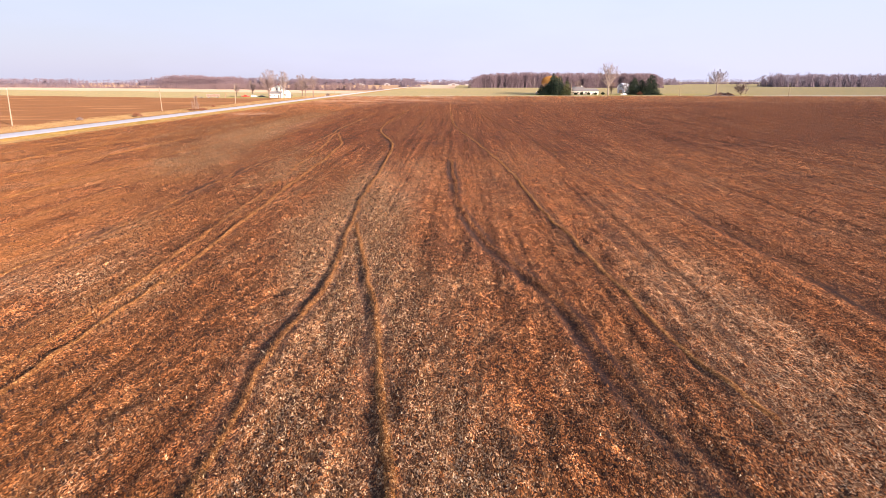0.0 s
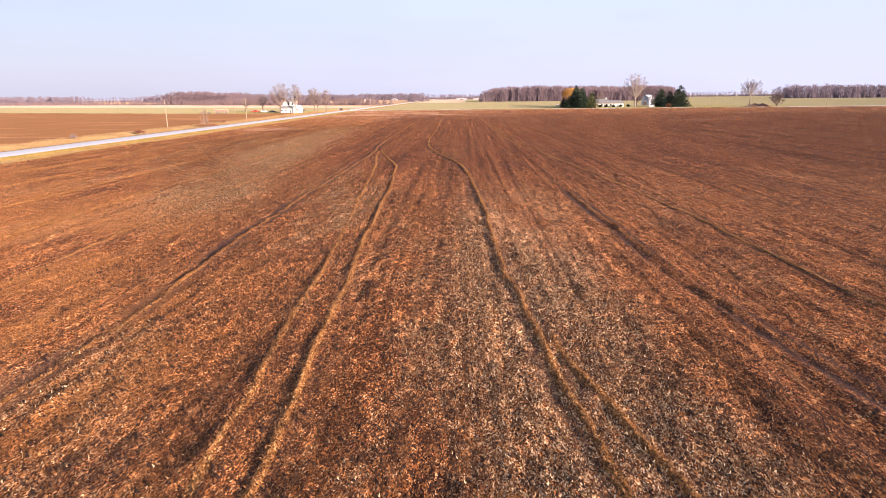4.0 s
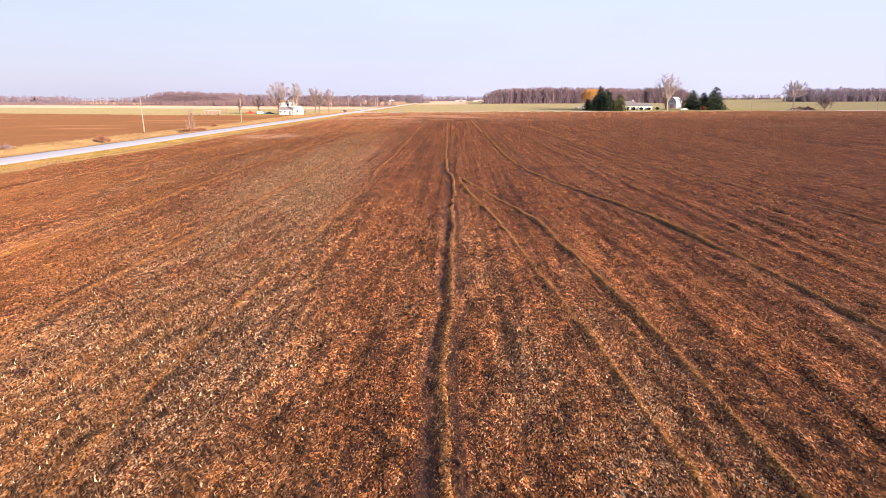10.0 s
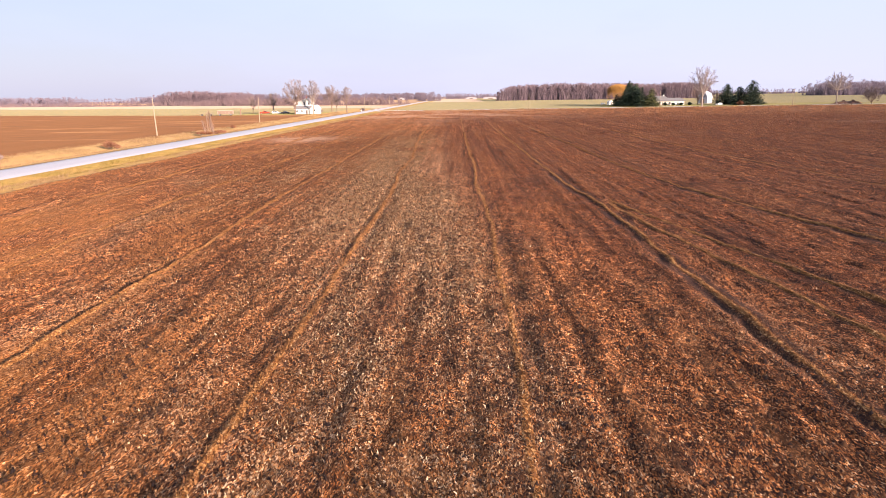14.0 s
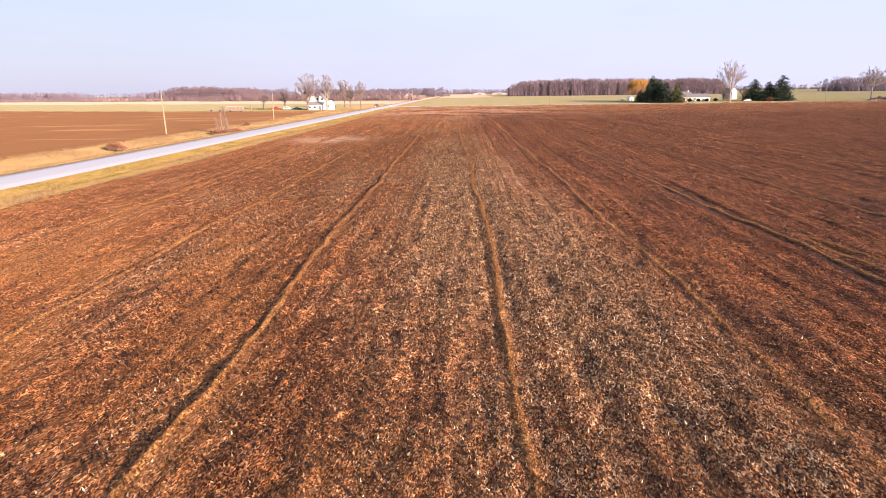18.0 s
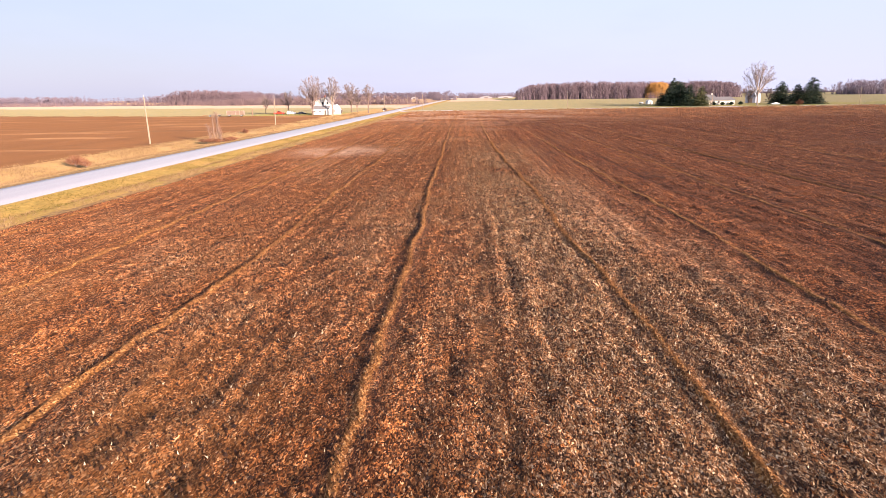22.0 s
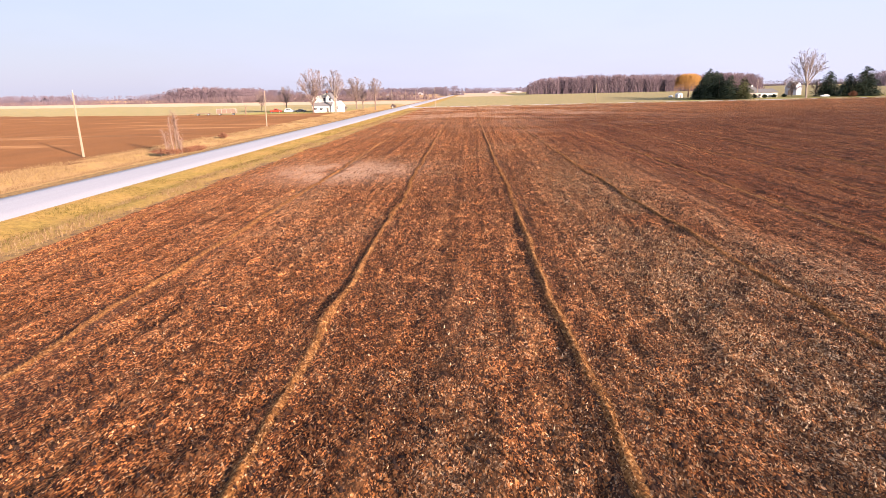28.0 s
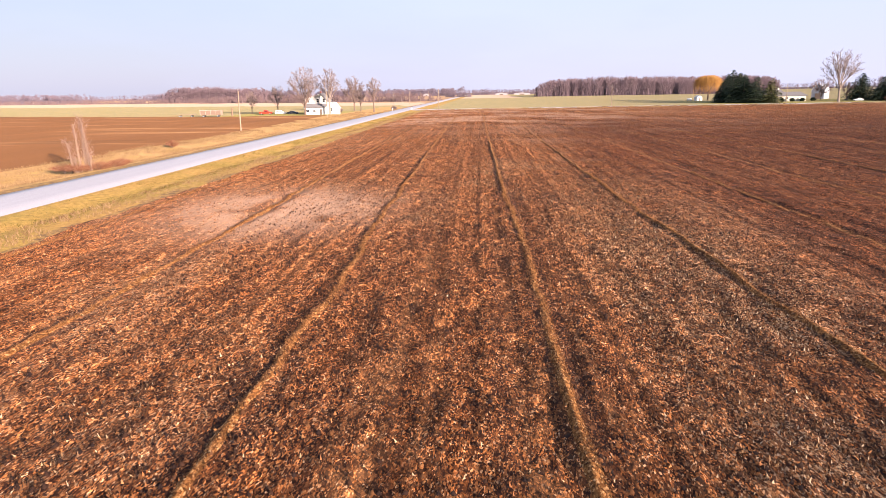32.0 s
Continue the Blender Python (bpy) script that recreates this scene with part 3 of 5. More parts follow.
STUBBLE_BITS = island_mat("stubble_bits", ((0.0, (0.110, 0.040, 0.015)), (0.5, (0.255, 0.096, 0.031)), (1.0, (0.420, 0.190, 0.073))), 0.8)
STRAW_RED = island_mat("ridge_straw", ((0.0, (0.070, 0.026, 0.010)), (0.5, (0.180, 0.072, 0.022)), (1.0, (0.340, 0.165, 0.062))), 0.8)
CLUMP = island_mat("straw_clumps", ((0.0, (0.010, 0.005, 0.004)), (0.40, (0.034, 0.013, 0.006)), (0.70, (0.068, 0.025, 0.009)), (0.92, (0.130, 0.060, 0.023)), (1.0, (0.260, 0.170, 0.100))), 0.85)
k = Mat("ridge_soil", 0.95, 0, 0.1)
d1, r1, g1 = bits(k.coords((1.0, 0.6, 1.0)), 24.0, 1.1)
d2, r2, g2 = bits(k.coords((1.0, 0.6, 1.0)), 8.0, 2.3)
col = k.ramp(r1, ((0.0, (0.075, 0.029, 0.011)), (0.4, (0.175, 0.071, 0.022)), (0.8, (0.290, 0.130, 0.043)), (1.0, (0.440, 0.260, 0.125))))
col = k.mix(1.0, col, k.ramp(r2, ((0.0, (0.6, 0.6, 0.6)), (0.6, (1.0, 1.0, 1.0)), (1.0, (1.3, 1.3, 1.3)))), "MULTIPLY")
k.bump(k.mix(0.5, r1, r2), 1.0, 0.05)
RIDGE_SOIL = k.color(col)
CLOD = island_mat("soil_clods", ((0.0, (0.022, 0.011, 0.009)), (0.6, (0.060, 0.024, 0.011)), (1.0, (0.17, 0.068, 0.023))), 0.95)
LOPPED = plain("lopped_bark", (0.200, 0.125, 0.090), (0.330, 0.225, 0.165), 2.0, 0.9, bump=0.4)
POLE = plain("pole_wood", (0.272, 0.200, 0.144), (0.416, 0.328, 0.248), 1.2, 0.9, bump=0.3)
SIDING = plain("white_siding", (0.572, 0.557, 0.542), (0.650, 0.643, 0.619), 0.8, 0.6)
CREAM = plain("cream_siding", (0.475, 0.432, 0.360), (0.562, 0.518, 0.446), 0.8, 0.6)
FAR_WALL = plain("faded_siding", (0.30, 0.27, 0.30), (0.42, 0.38, 0.40), 0.3, 0.7)
SHINGLE = plain("grey_shingles", (0.112, 0.105, 0.112), (0.189, 0.182, 0.189), 1.5, 0.9, bump=0.4)
PALE_ROOF = plain("pale_roof", (0.55, 0.54, 0.56), (0.68, 0.67, 0.68), 1.0, 0.5)
GALV = plain("galvanised", (0.34, 0.37, 0.43), (0.44, 0.47, 0.52), 1.0, 0.55, 0.2)
TRIM = plain("white_trim", (0.72, 0.71, 0.70), (0.80, 0.79, 0.77), 2.0, 0.5)
DOOR = plain("dark_door", (0.12, 0.09, 0.08), (0.18, 0.14, 0.12), 2.0, 0.5)
RED = plain("red_paint", (0.42, 0.035, 0.02), (0.55, 0.06, 0.03), 1.0, 0.35)
WHITE_PAINT = plain("white_paint", (0.70, 0.70, 0.71), (0.82, 0.82, 0.82), 1.0, 0.3)
DARK_PAINT = plain("dark_paint", (0.03, 0.035, 0.05), (0.06, 0.065, 0.08), 1.0, 0.3)
RUST = plain("rusty_steel", (0.22, 0.09, 0.04), (0.40, 0.18, 0.09), 1.5, 0.8, bump=0.3)
TAN = plain("weathered_boards", (0.205, 0.140, 0.105), (0.300, 0.215, 0.170), 1.0, 0.85)
WORN = plain("worn_paint", (0.40, 0.35, 0.31), (0.52, 0.47, 0.42), 1.0, 0.8)
RUBBER = plain("rubber", (0.02, 0.02, 0.02), (0.04, 0.04, 0.04), 3.0, 0.8)
CABLE = plain("cable", (0.05, 0.05, 0.055), (0.08, 0.08, 0.085), 3.0, 0.6)
k = Mat("window_glass", 0.08, 0, 0.6)
GLASS = k.color((0.03, 0.035, 0.045))


# ---------------------------------------------------------------- shape helpers
def box(bm, x0, x1, y0, y1, z0, z1, bevel=0.0):
    m = Matrix.Translation(((x0 + x1) / 2, (y0 + y1) / 2, (z0 + z1) / 2)) @ Matrix.Diagonal((x1 - x0, y1 - y0, z1 - z0, 1))
    r = bmesh.ops.create_cube(bm, size=1.0, matrix=m)
    if bevel:
        es = list({e for v in r["verts"] for e in v.link_edges})
        bmesh.ops.bevel(bm, geom=es, offset=bevel, segments=1, affect="EDGES")
    return r["verts"]


def boxed(name, dims, material, parent, label="", bevel=0.02):
    bm = bmesh.new()
    box(bm, *dims, bevel)
    return part(name, bm, material, parent, label)


def prism(bm, outline, y0, y1):
    """Extrudes an outline of (x, z) along y."""
    a = [bm.verts.new((x, y0, z)) for x, z in outline]
    b = [bm.verts.new((x, y1, z)) for x, z in outline]
    n = len(outline)
    bm.faces.new(a)
    bm.faces.new(list(reversed(b)))
    for i in range(n):
        bm.faces.new((a[i], b[i], b[(i + 1) % n], a[(i + 1) % n]))
    bmesh.ops.recalc_face_normals(bm, faces=bm.faces)


def tube(V, F, p, q, r0, r1, n=5):
    """Adds a tapered tube from p to q to the lists V and F."""
    d = (q - p).normalized()
    u = d.orthogonal().normalized()
    w = d.cross(u)
    s = len(V)
    for c, r in ((p, r0), (q, r1)):
        for i in range(n):
            a = 2 * math.pi * i / n
            V.append(c + (u * math.cos(a) + w * math.sin(a)) * r)
    for i in range(n):
        j = (i + 1) % n
        F.append((s + i, s + j, s + n + j, s + n + i))


def quads(name, P, f, mat, label, category="litter"):
    me = bpy.data.meshes.new(name)
    me.vertices.add(len(P))
    me.vertices.foreach_set("co", P.astype(np.float32).ravel())
    me.loops.add(f.size)
    me.loops.foreach_set("vertex_index", f.ravel())
    me.polygons.add(len(f))
    me.polygons.foreach_set("loop_start", np.arange(0, f.size, f.shape[1], dtype=np.int32))
    me.materials.append(mat)
    me.update(calc_edges=True)
    return tagged(new(name, me), label, category, kind="stuff")


# ---------------------------------------------------------------- trees
def open_tree(name, x, y, h, w, label, seed, fork=0.28, bark=BARK, twig=TWIG, limbs=9, fan=False, category="tree", low=0.35, haze=1.0):
    """A leafless tree: a trunk, limbs that curve out to an egg-shaped crown, boughs, branches and fine twigs.
    fan: all limbs leave one fork; low: how low the crown's widest part lies within it."""
    rnd = random.Random(seed)
    TV, TF, CV, CF = [], [], [], []
    rt = h * 0.0175
    zc = h * (fork + (1 - fork) * low)

    def egg(a, th):
        """A point of the crown's outline."""
        rz = (h - zc) if th < 1.5708 else (zc - h * fork) * 0.9
        return Vector((math.cos(a) * math.sin(th) * w / 2, math.sin(a) * math.sin(th) * w / 2, zc + math.cos(th) * rz))

    def held(q, k):
        """Keeps a tip within the crown's egg, a little unevenly."""
        rz = h - zc if q.z > zc else max(0.5, zc - h * fork * 0.75)
        f = math.sqrt((q.x ** 2 + q.y ** 2) / (w / 2) ** 2 + ((q.z - zc) / rz) ** 2)
        return q if f < k else Vector((q.x, q.y, q.z - zc)) * (k * rnd.uniform(0.86, 1.02) / f) + Vector((0, 0, zc))

    def curve(V, F, p, c, q, r0, r1, n, sides):
        last = p
        for k in range(1, n + 1):
            u = k / n
            e = p * (1 - u) ** 2 + c * (2 * u * (1 - u)) + q * u * u
            if k < n:
                e = e + Vector((rnd.uniform(-1, 1), rnd.uniform(-1, 1), rnd.uniform(-1, 1))) * (q - p).length * 0.02
            tube(V, F, last, e, r0 + (r1 - r0) * (k - 1) / n, r0 + (r1 - r0) * k / n, sides)
            last = e

    def stray(k):
        return Vector((rnd.gauss(0, k), rnd.gauss(0, k), rnd.gauss(0, k)))

    top = Vector((rnd.uniform(-.3, .3), rnd.uniform(-.3, .3), h * fork))
    tube(TV, TF, Vector((0, 0, -0.3)), Vector((0, 0, h * 0.03)), rt * 1.6, rt * 1.15, 8)
    curve(TV, TF, Vector((0, 0, h * 0.03)), top * 0.5 + Vector((0.15, 0, 0)), top, rt * 1.15, rt * 0.9, 3, 8)
    made = []
    for i in range(limbs):
        a = 2.4 * i + rnd.uniform(-0.35, 0.35)
        th = (0.10 + 1.55 * ((i + 0.5) / limbs) ** 0.8) + rnd.uniform(-0.12, 0.12)
        e = egg(a, th) * 1.0
        e = top.lerp(e, rnd.uniform(0.74, 0.92))
        b = top if fan else top.lerp(Vector((0, 0, h * fork * 0.72)), rnd.random() * min(1.0, th))
        c = b.lerp(e, 0.45) + Vector((0, 0, 0.10 * (e - b).length * (1 if not fan else -0.3)))
        curve(TV, TF, b, c, e, rt * rnd.uniform(0.42, 0.6), rt * 0.10, 6, 5)
        made.append((b, c, e))
    for b, c, e in made:
        L = (e - b).length
        for j in range(8):
            u = 0.28 + 0.70 * (j + rnd.random()) / 8
            p = b * (1 - u) ** 2 + c * (2 * u * (1 - u)) + e * u * u
            d = ((e - b).normalized() + stray(0.42) + Vector((0, 0, 0.15))).normalized()
            l2 = L * rnd.uniform(0.26, 0.42) * (1.15 - 0.5 * u)
            q = p + d * l2
            q = held(q, 0.92)
            curve(TV, TF, p, p.lerp(q, 0.5) + stray(0.03) * l2, q, rt * 0.17, rt * 0.06, 3, 4)
            for m in range(6):
                v = 0.2 + 0.8 * rnd.random()
                p3 = p.lerp(q, v)
                d3 = (d + stray(0.50) + Vector((0, 0, 0.12))).normalized()
                l3 = l2 * rnd.uniform(0.35, 0.62)
                q3 = p3 + d3 * l3
                q3 = held(q3, 0.98)
                curve(CV, CF, p3, p3.lerp(q3, 0.5) + stray(0.04) * l3, q3, 0.040, 0.024, 2, 3)
                for g in range(int(4 * haze + rnd.random())):
                    p4 = p3.lerp(q3, rnd.uniform(0.25, 1.0))
                    q4 = p4 + (d3 + stray(0.55)).normalized() * l3 * rnd.uniform(0.30, 0.60)
                    q4 = held(q4, 1.03)
                    tube(CV, CF, p4, q4, 0.026, 0.013, 3)
    t = thing(name, x, y, 0, label, category, turn=rnd.uniform(0, 360))
    link_mesh("trunk", TV, TF, bark, t, smooth=True)
    link_mesh("crown", CV, CF, twig, t, "fine bare twigs")
    return t


def leaf_quad(V, F, c, d, n, length, width):
    s = d.cross(n)
    if s.length < 1e-4:
        return
    s = s.normalized() * width / 2
    i = len(V)
    V.extend((c - s * 0.6, c + s * 0.6, c + d * length + s, c + d * length - s))
    F.append((i, i + 1, i + 2, i + 3))


def spruce(x, y, h, w, label, seed, needles=SPRUCE, skirt=0.04):
    """A conifer: whorls of drooping boughs clad in many small sprays."""
    rnd = random.Random(seed)
    TV, TF, V, F = [], [], [], []
    tube(TV, TF, Vector((0, 0, -0.3)), Vector((0, 0, h * 0.97)), w * 0.035, 0.03, 7)
    levels = int(h * 2.9)
    for i in range(levels):
        z = h * (skirt + (1 - skirt) * (i / levels) ** 0.95)
        reach = w / 2 * 1.12 * (1 - (z / h)) ** 0.68 * rnd.uniform(0.85, 1.15) + 0.15
        for b in range(max(6, int(15 * (1 - z / h)) + 5)):
            a = rnd.uniform(0, 2 * math.pi)
            L = reach * rnd.uniform(0.55, 1.12)
            out = Vector((math.cos(a), math.sin(a), 0))
            for s in range(max(2, int(L * 2.6))):
                u = (s + rnd.random()) / max(2, int(L * 2.6))
                p = out * (L * u) + Vector((0, 0, z - L * 0.30 * u * u + rnd.uniform(-0.15, 0.15)))
                side = Vector((-out.y, out.x, 0)) * rnd.choice((-1, 1)) * rnd.uniform(0.2, 1.0)
                d = (out + side + Vector((0, 0, rnd.uniform(-0.55, 0.25)))).normalized()
                nn = Vector((rnd.uniform(-.6, .6), rnd.uniform(-.6, .6), 1)).normalized()
                leaf_quad(V, F, p, d, nn, rnd.uniform(0.6, 1.15), rnd.uniform(0.3, 0.55))
    t = thing("spruce", x, y, 0, label, "tree", "spruces by the farm", turn=rnd.uniform(0, 360))
    link_mesh("trunk", TV, TF, BARK, t)
    link_mesh("crown", V, F, needles, t)
    return t


def bush(x, y, r, h, label, seed, mat=BRUSH, n=220, name="bush", width=0.05):
    """A leafless shrub: many thin stems that fan out from the ground."""
    rnd = random.Random(seed)
    SV, SF, V, F = [], [], [], []
    for i in range(9):
        a, s = rnd.uniform(0, 6.28), rnd.uniform(0.1, 0.5)
        tube(SV, SF, Vector((0, 0, -0.2)), Vector((math.cos(a) * r * s, math.sin(a) * r * s, h * 0.55)), 0.05, 0.025, 4)
    for i in range(n):
        a, s = rnd.uniform(0, 6.28), rnd.random() ** 0.6
        p = Vector((math.cos(a) * r * s * 0.5, math.sin(a) * r * s * 0.5, h * rnd.uniform(0.0, 0.5)))
        q = Vector((math.cos(a) * r * s, math.sin(a) * r * s, h * (1 - 0.55 * s * s) * rnd.uniform(0.6, 1.0)))
        tube(V, F, p, q, width * 0.6, width * 0.3, 3)
    t = thing(name, x, y, 0, label, "shrub")
    link_mesh("stem", SV, SF, BARK, t)
    link_mesh("crown", V, F, mat, t)
    return t


def woods(name, x0, y0, x1, y1, depth, h, n, label, seed, mat=WOODS, twigs=34, wid=0.30, low=1.0):
    """Leafless woodland in one stretch: trunks, rounded crowns of fine upward sprays, and undergrowth."""
    g = np.random.default_rng(seed)
    u, w = g.random(n), g.random(n) ** 1.4
    dx, dy = x1 - x0, y1 - y0
    L = math.hypot(dx, dy)
    nx, ny = (-dy / L, dx / L) if dx > 0 else (dy / L, -dx / L)
    bx, by = x0 + dx * u + nx * depth * w, y0 + dy * u + ny * depth * w
    hh = h * g.uniform(0.74, 1.02, n) * (0.84 + 0.30 * vnoise(u * L / 28, w * 3, seed)) * np.clip(0.6 + np.minimum(u, 1 - u) * L / 30, 0.6, 1)

    def sprays(x, y, z, ox, oy, oz, w0, w1):
        """Tapered strips from each (x, y, z) along (ox, oy, oz)."""
        a = g.uniform(-0.9, 0.9, len(x))
        sx, sy = np.cos(a), np.sin(a)
        return np.stack([np.stack([x - sx * w0, y - sy * w0, z], 1), np.stack([x + sx * w0, y + sy * w0, z], 1),
                         np.stack([x + ox + sx * w1, y + oy + sy * w1, z + oz], 1), np.stack([x + ox - sx * w1, y + oy - sy * w1, z + oz], 1)], 1)

    trunk = sprays(bx, by, np.full(n, -0.5), g.normal(0, 0.5, n), 0 * bx, hh * 0.8, 0.10 + wid * 0.35, 0.06 + 0 * bx)
    k = np.repeat(np.arange(n), twigs)
    m = len(k)
    t, zz, a = hh[k], g.random(m) ** 0.8, g.uniform(0, 6.283, m)
    rr = t * g.uniform(0.14, 0.24, n)[k] * np.sqrt(g.random(m)) * np.sin(np.pi * np.clip(0.12 + 0.80 * zz, 0, 1)) ** 0.7
    z0 = t * (0.14 + 0.74 * zz)
    le = t * g.uniform(0.05, 0.14, m)
    crown = sprays(bx[k] + np.cos(a) * rr, by[k] + np.sin(a) * rr, z0, np.cos(a) * le * 0.5 + g.normal(0, 0.25, m) * le, np.sin(a) * le * 0.5,
                   np.minimum(le, t - z0), wid * 0.55, wid * 0.22)
    k = np.repeat(np.arange(n)[g.random(n) < low], 9)
    m = len(k)
    scrub = sprays(bx[k] + g.uniform(-3.5, 3.5, m), by[k] + g.uniform(-3, 3, m), np.full(m, -0.3), g.normal(0, 0.6, m), 0 * k, hh[k] * g.uniform(0.12, 0.45, m), wid * 0.9, wid * 0.5)
    P = np.concatenate([trunk, crown, scrub]).reshape(-1, 3)
    f = np.arange(len(P), dtype=np.int32).reshape(-1, 4)
    ob = quads(name, P, f, mat, label, "woods")
    ob.data.materials.append(WOOD_TRUNKS)
    ob.data.polygons.foreach_set("material_index", (np.arange(len(f)) < n).astype(np.int32) * (g.random(len(f)) < 0.25))
    return ob


woods("woods", 62, 950, 362, 885, 170, 24, 1300, "leafless grey-brown woodland beyond the green field", 301, twigs=80, wid=0.36)
woods("woods", -440, 905, -322, 905, 130, 21, 460, "leafless copse beyond the pale stubble", 302, twigs=80, wid=0.36)
woods("woods", 600, 1030, 1150, 960, 150, 24, 1100, "leafless woodland beyond the wheat field", 303, HAZY_WOODS, 50, 0.5)
woods("woods", 330, 1700, 640, 1650, 120, 20, 260, "distant leafless trees on the horizon", 304, HAZY_WOODS, 26, 0.8)
woods("woods", -1500, 1150, -760, 1180, 120, 18, 900, "distant leafless tree line past the stubble", 305, HAZY_WOODS, 34, 0.75)
woods("woods", -780, 1500, -420, 1480, 120, 20, 450, "distant leafless tree line past the stubble", 306, HAZY_WOODS, 34, 0.8)
woods("woods", -420, 1650, -70, 1700, 140, 19, 500, "distant leafless trees behind the farmhouse", 307, HAZY_WOODS, 34, 0.85)
woods("woods", -30, 1750, 200, 1750, 120, 13, 160, "low distant hedgerow at the horizon", 308, HAZY_WOODS, 20, 0.8)
woods("woods", -70, 1130, -30, 1130, 25, 19, 22, "small clump of leafless trees beside the far road", 309, HAZY_WOODS, 40, 0.45)
woods("woods", -1600, 2000, 1900, 2000, 160, 17, 1300, "distant leafless trees along the whole horizon", 312, HAZY_WOODS, 16, 1.0)
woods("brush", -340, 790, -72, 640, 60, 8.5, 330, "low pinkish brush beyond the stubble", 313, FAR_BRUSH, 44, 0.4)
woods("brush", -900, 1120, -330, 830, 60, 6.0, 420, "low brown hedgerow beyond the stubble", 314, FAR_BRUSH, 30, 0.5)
woods("woods", 1150, 1400, 2300, 1300, 150, 24, 420, "distant leafless tree line", 310, HAZY_WOODS, 20, 0.8)
woods("woods", -2600, 1500, -1500, 1500, 150, 26, 380, "distant leafless tree line", 311, HAZY_WOODS, 20, 0.8)

# west farm
open_tree("bare_tree", -80.6, 288.0, 19.0, 15.0, "broad leafless maple beside the white farmhouse", 31, 0.22, BARK, TWIG, 14, haze=1.6)
open_tree("bare_tree", -70.6, 288.0, 18.6, 10.0, "slender pale leafless maple before the farmhouse annex", 12, 0.34, COTTON_BARK, TWIG, 10, haze=1.5)
open_tree("bare_tree", -115, 325, 10.5, 8.0, "small leafless yard tree on the lawn", 13, 0.22, BARK, TWIG, 8)
open_tree("bare_tree", -99.4, 313, 12.5, 8.5, "leafless yard tree behind the parked cars", 14, 0.25, BARK, TWIG, 8)
open_tree("bare_tree", -73, 352, 17.0, 14.0, "leafless round-crowned tree past the farmhouse", 15, 0.22, BARK, TWIG, 13, haze=1.6)
open_tree("bare_tree", -59.5, 328, 15.3, 8.5, "slim leafless roadside tree", 16, 0.40, BARK, TWIG, 9, haze=1.4)
open_tree("bare_tree", -66.5, 333, 11, 6.0, "small leafless roadside tree", 17, 0.25, BARK, TWIG, 7)
bush(-71, 307, 2.0, 3.4, "leafless shrub beside the farmhouse annex", 18, TWIG, 160)
# east farm
open_tree("bare_tree", 161.6, 361, 26.0, 19.5, "big pale leafless cottonwood before the farmyard", 28, 0.27, COTTON_BARK, TWIG, 14, low=0.42)
open_tree("bare_tree", 241, 353, 20.5, 19.0, "vase-shaped leafless elm beside the rubble heap", 35, 0.40, COTTON_BARK, TWIG, 16, True, low=0.25)
open_tree("bare_tree", 173, 402, 12.5, 12.0, "russet leafless yard tree before the barn", 23, 0.18, BARK, RUSSET, 11)
open_tree("bare_tree", 150, 430, 12, 8.0, "leafless yard tree behind the bungalow", 24)
open_tree("bare_tree", 183, 395, 10, 7.0, "leafless yard tree beside the barn", 25)
for i, (sx, sy, sh, sw) in enumerate(((120, 370, 13.0, 16), (121.5, 380, 15, 15), (126.5, 387, 14.5, 12), (124.5, 398, 17, 13), (131, 406, 15, 12),
                                      (128.5, 416, 15.5, 12), (131, 430, 12, 11), (123.5, 364, 12.5, 12), (115.5, 372, 9.0, 10), (113.0, 382, 8.0, 9))):
    spruce(sx, sy, sh, sw, "tall dark green spruce in the farm windbreak", 40 + i)
spruce(130.0, 362.5, 11.5, 10.5, "younger olive-green spruce at the windbreak's end", 50, SPRUCE_PALE)
spruce(189.5, 394, 14, 17, "dark green spruce in the farmyard", 51)
spruce(190.8, 376, 12, 14, "broad dark green spruce beside the side road", 52)
spruce(197, 371, 15.8, 18, "tall dark green spruce beside the side road", 53)
bush(186, 362, 2.6, 3.6, "round reddish leafless shrub beside the spruces", 60, BRUSH, 420)
open_tree("thicket", 253, 337, 10.5, 12.0, "low bushy leafless thicket beside the rubble heap", 36, 0.10, BARK, TWIG, 16, True, "shrub", 0.5, 1.6)
for i, (bx, by) in enumerate(((141, 386), (146, 387), (152, 388), (158, 390), (164, 391))):
    bush(bx, by, 1.6, 2.1, "dark clipped evergreen shrub before the bungalow", 62 + i, SPRUCE, 380, width=0.16)

# willow with golden hanging twigs
rnd = random.Random(77)
wil = thing("willow", 130.5, 455, 0, "golden weeping willow with bare yellow twigs", "tree")
WV, WF, CV, CF = [], [], [], []
tube(WV, WF, Vector((0, 0, -0.3)), Vector((0.2, 0, 5)), 0.55, 0.42, 8)
for i in range(16):
    a = rnd.uniform(0, 6.28)
    tip = Vector((math.cos(a) * rnd.uniform(3, 7.5), math.sin(a) * rnd.uniform(3, 7.5), rnd.uniform(10.5, 14.5)))
    tube(WV, WF, Vector((0.2, 0, 4.8)), tip, 0.22, 0.06, 5)
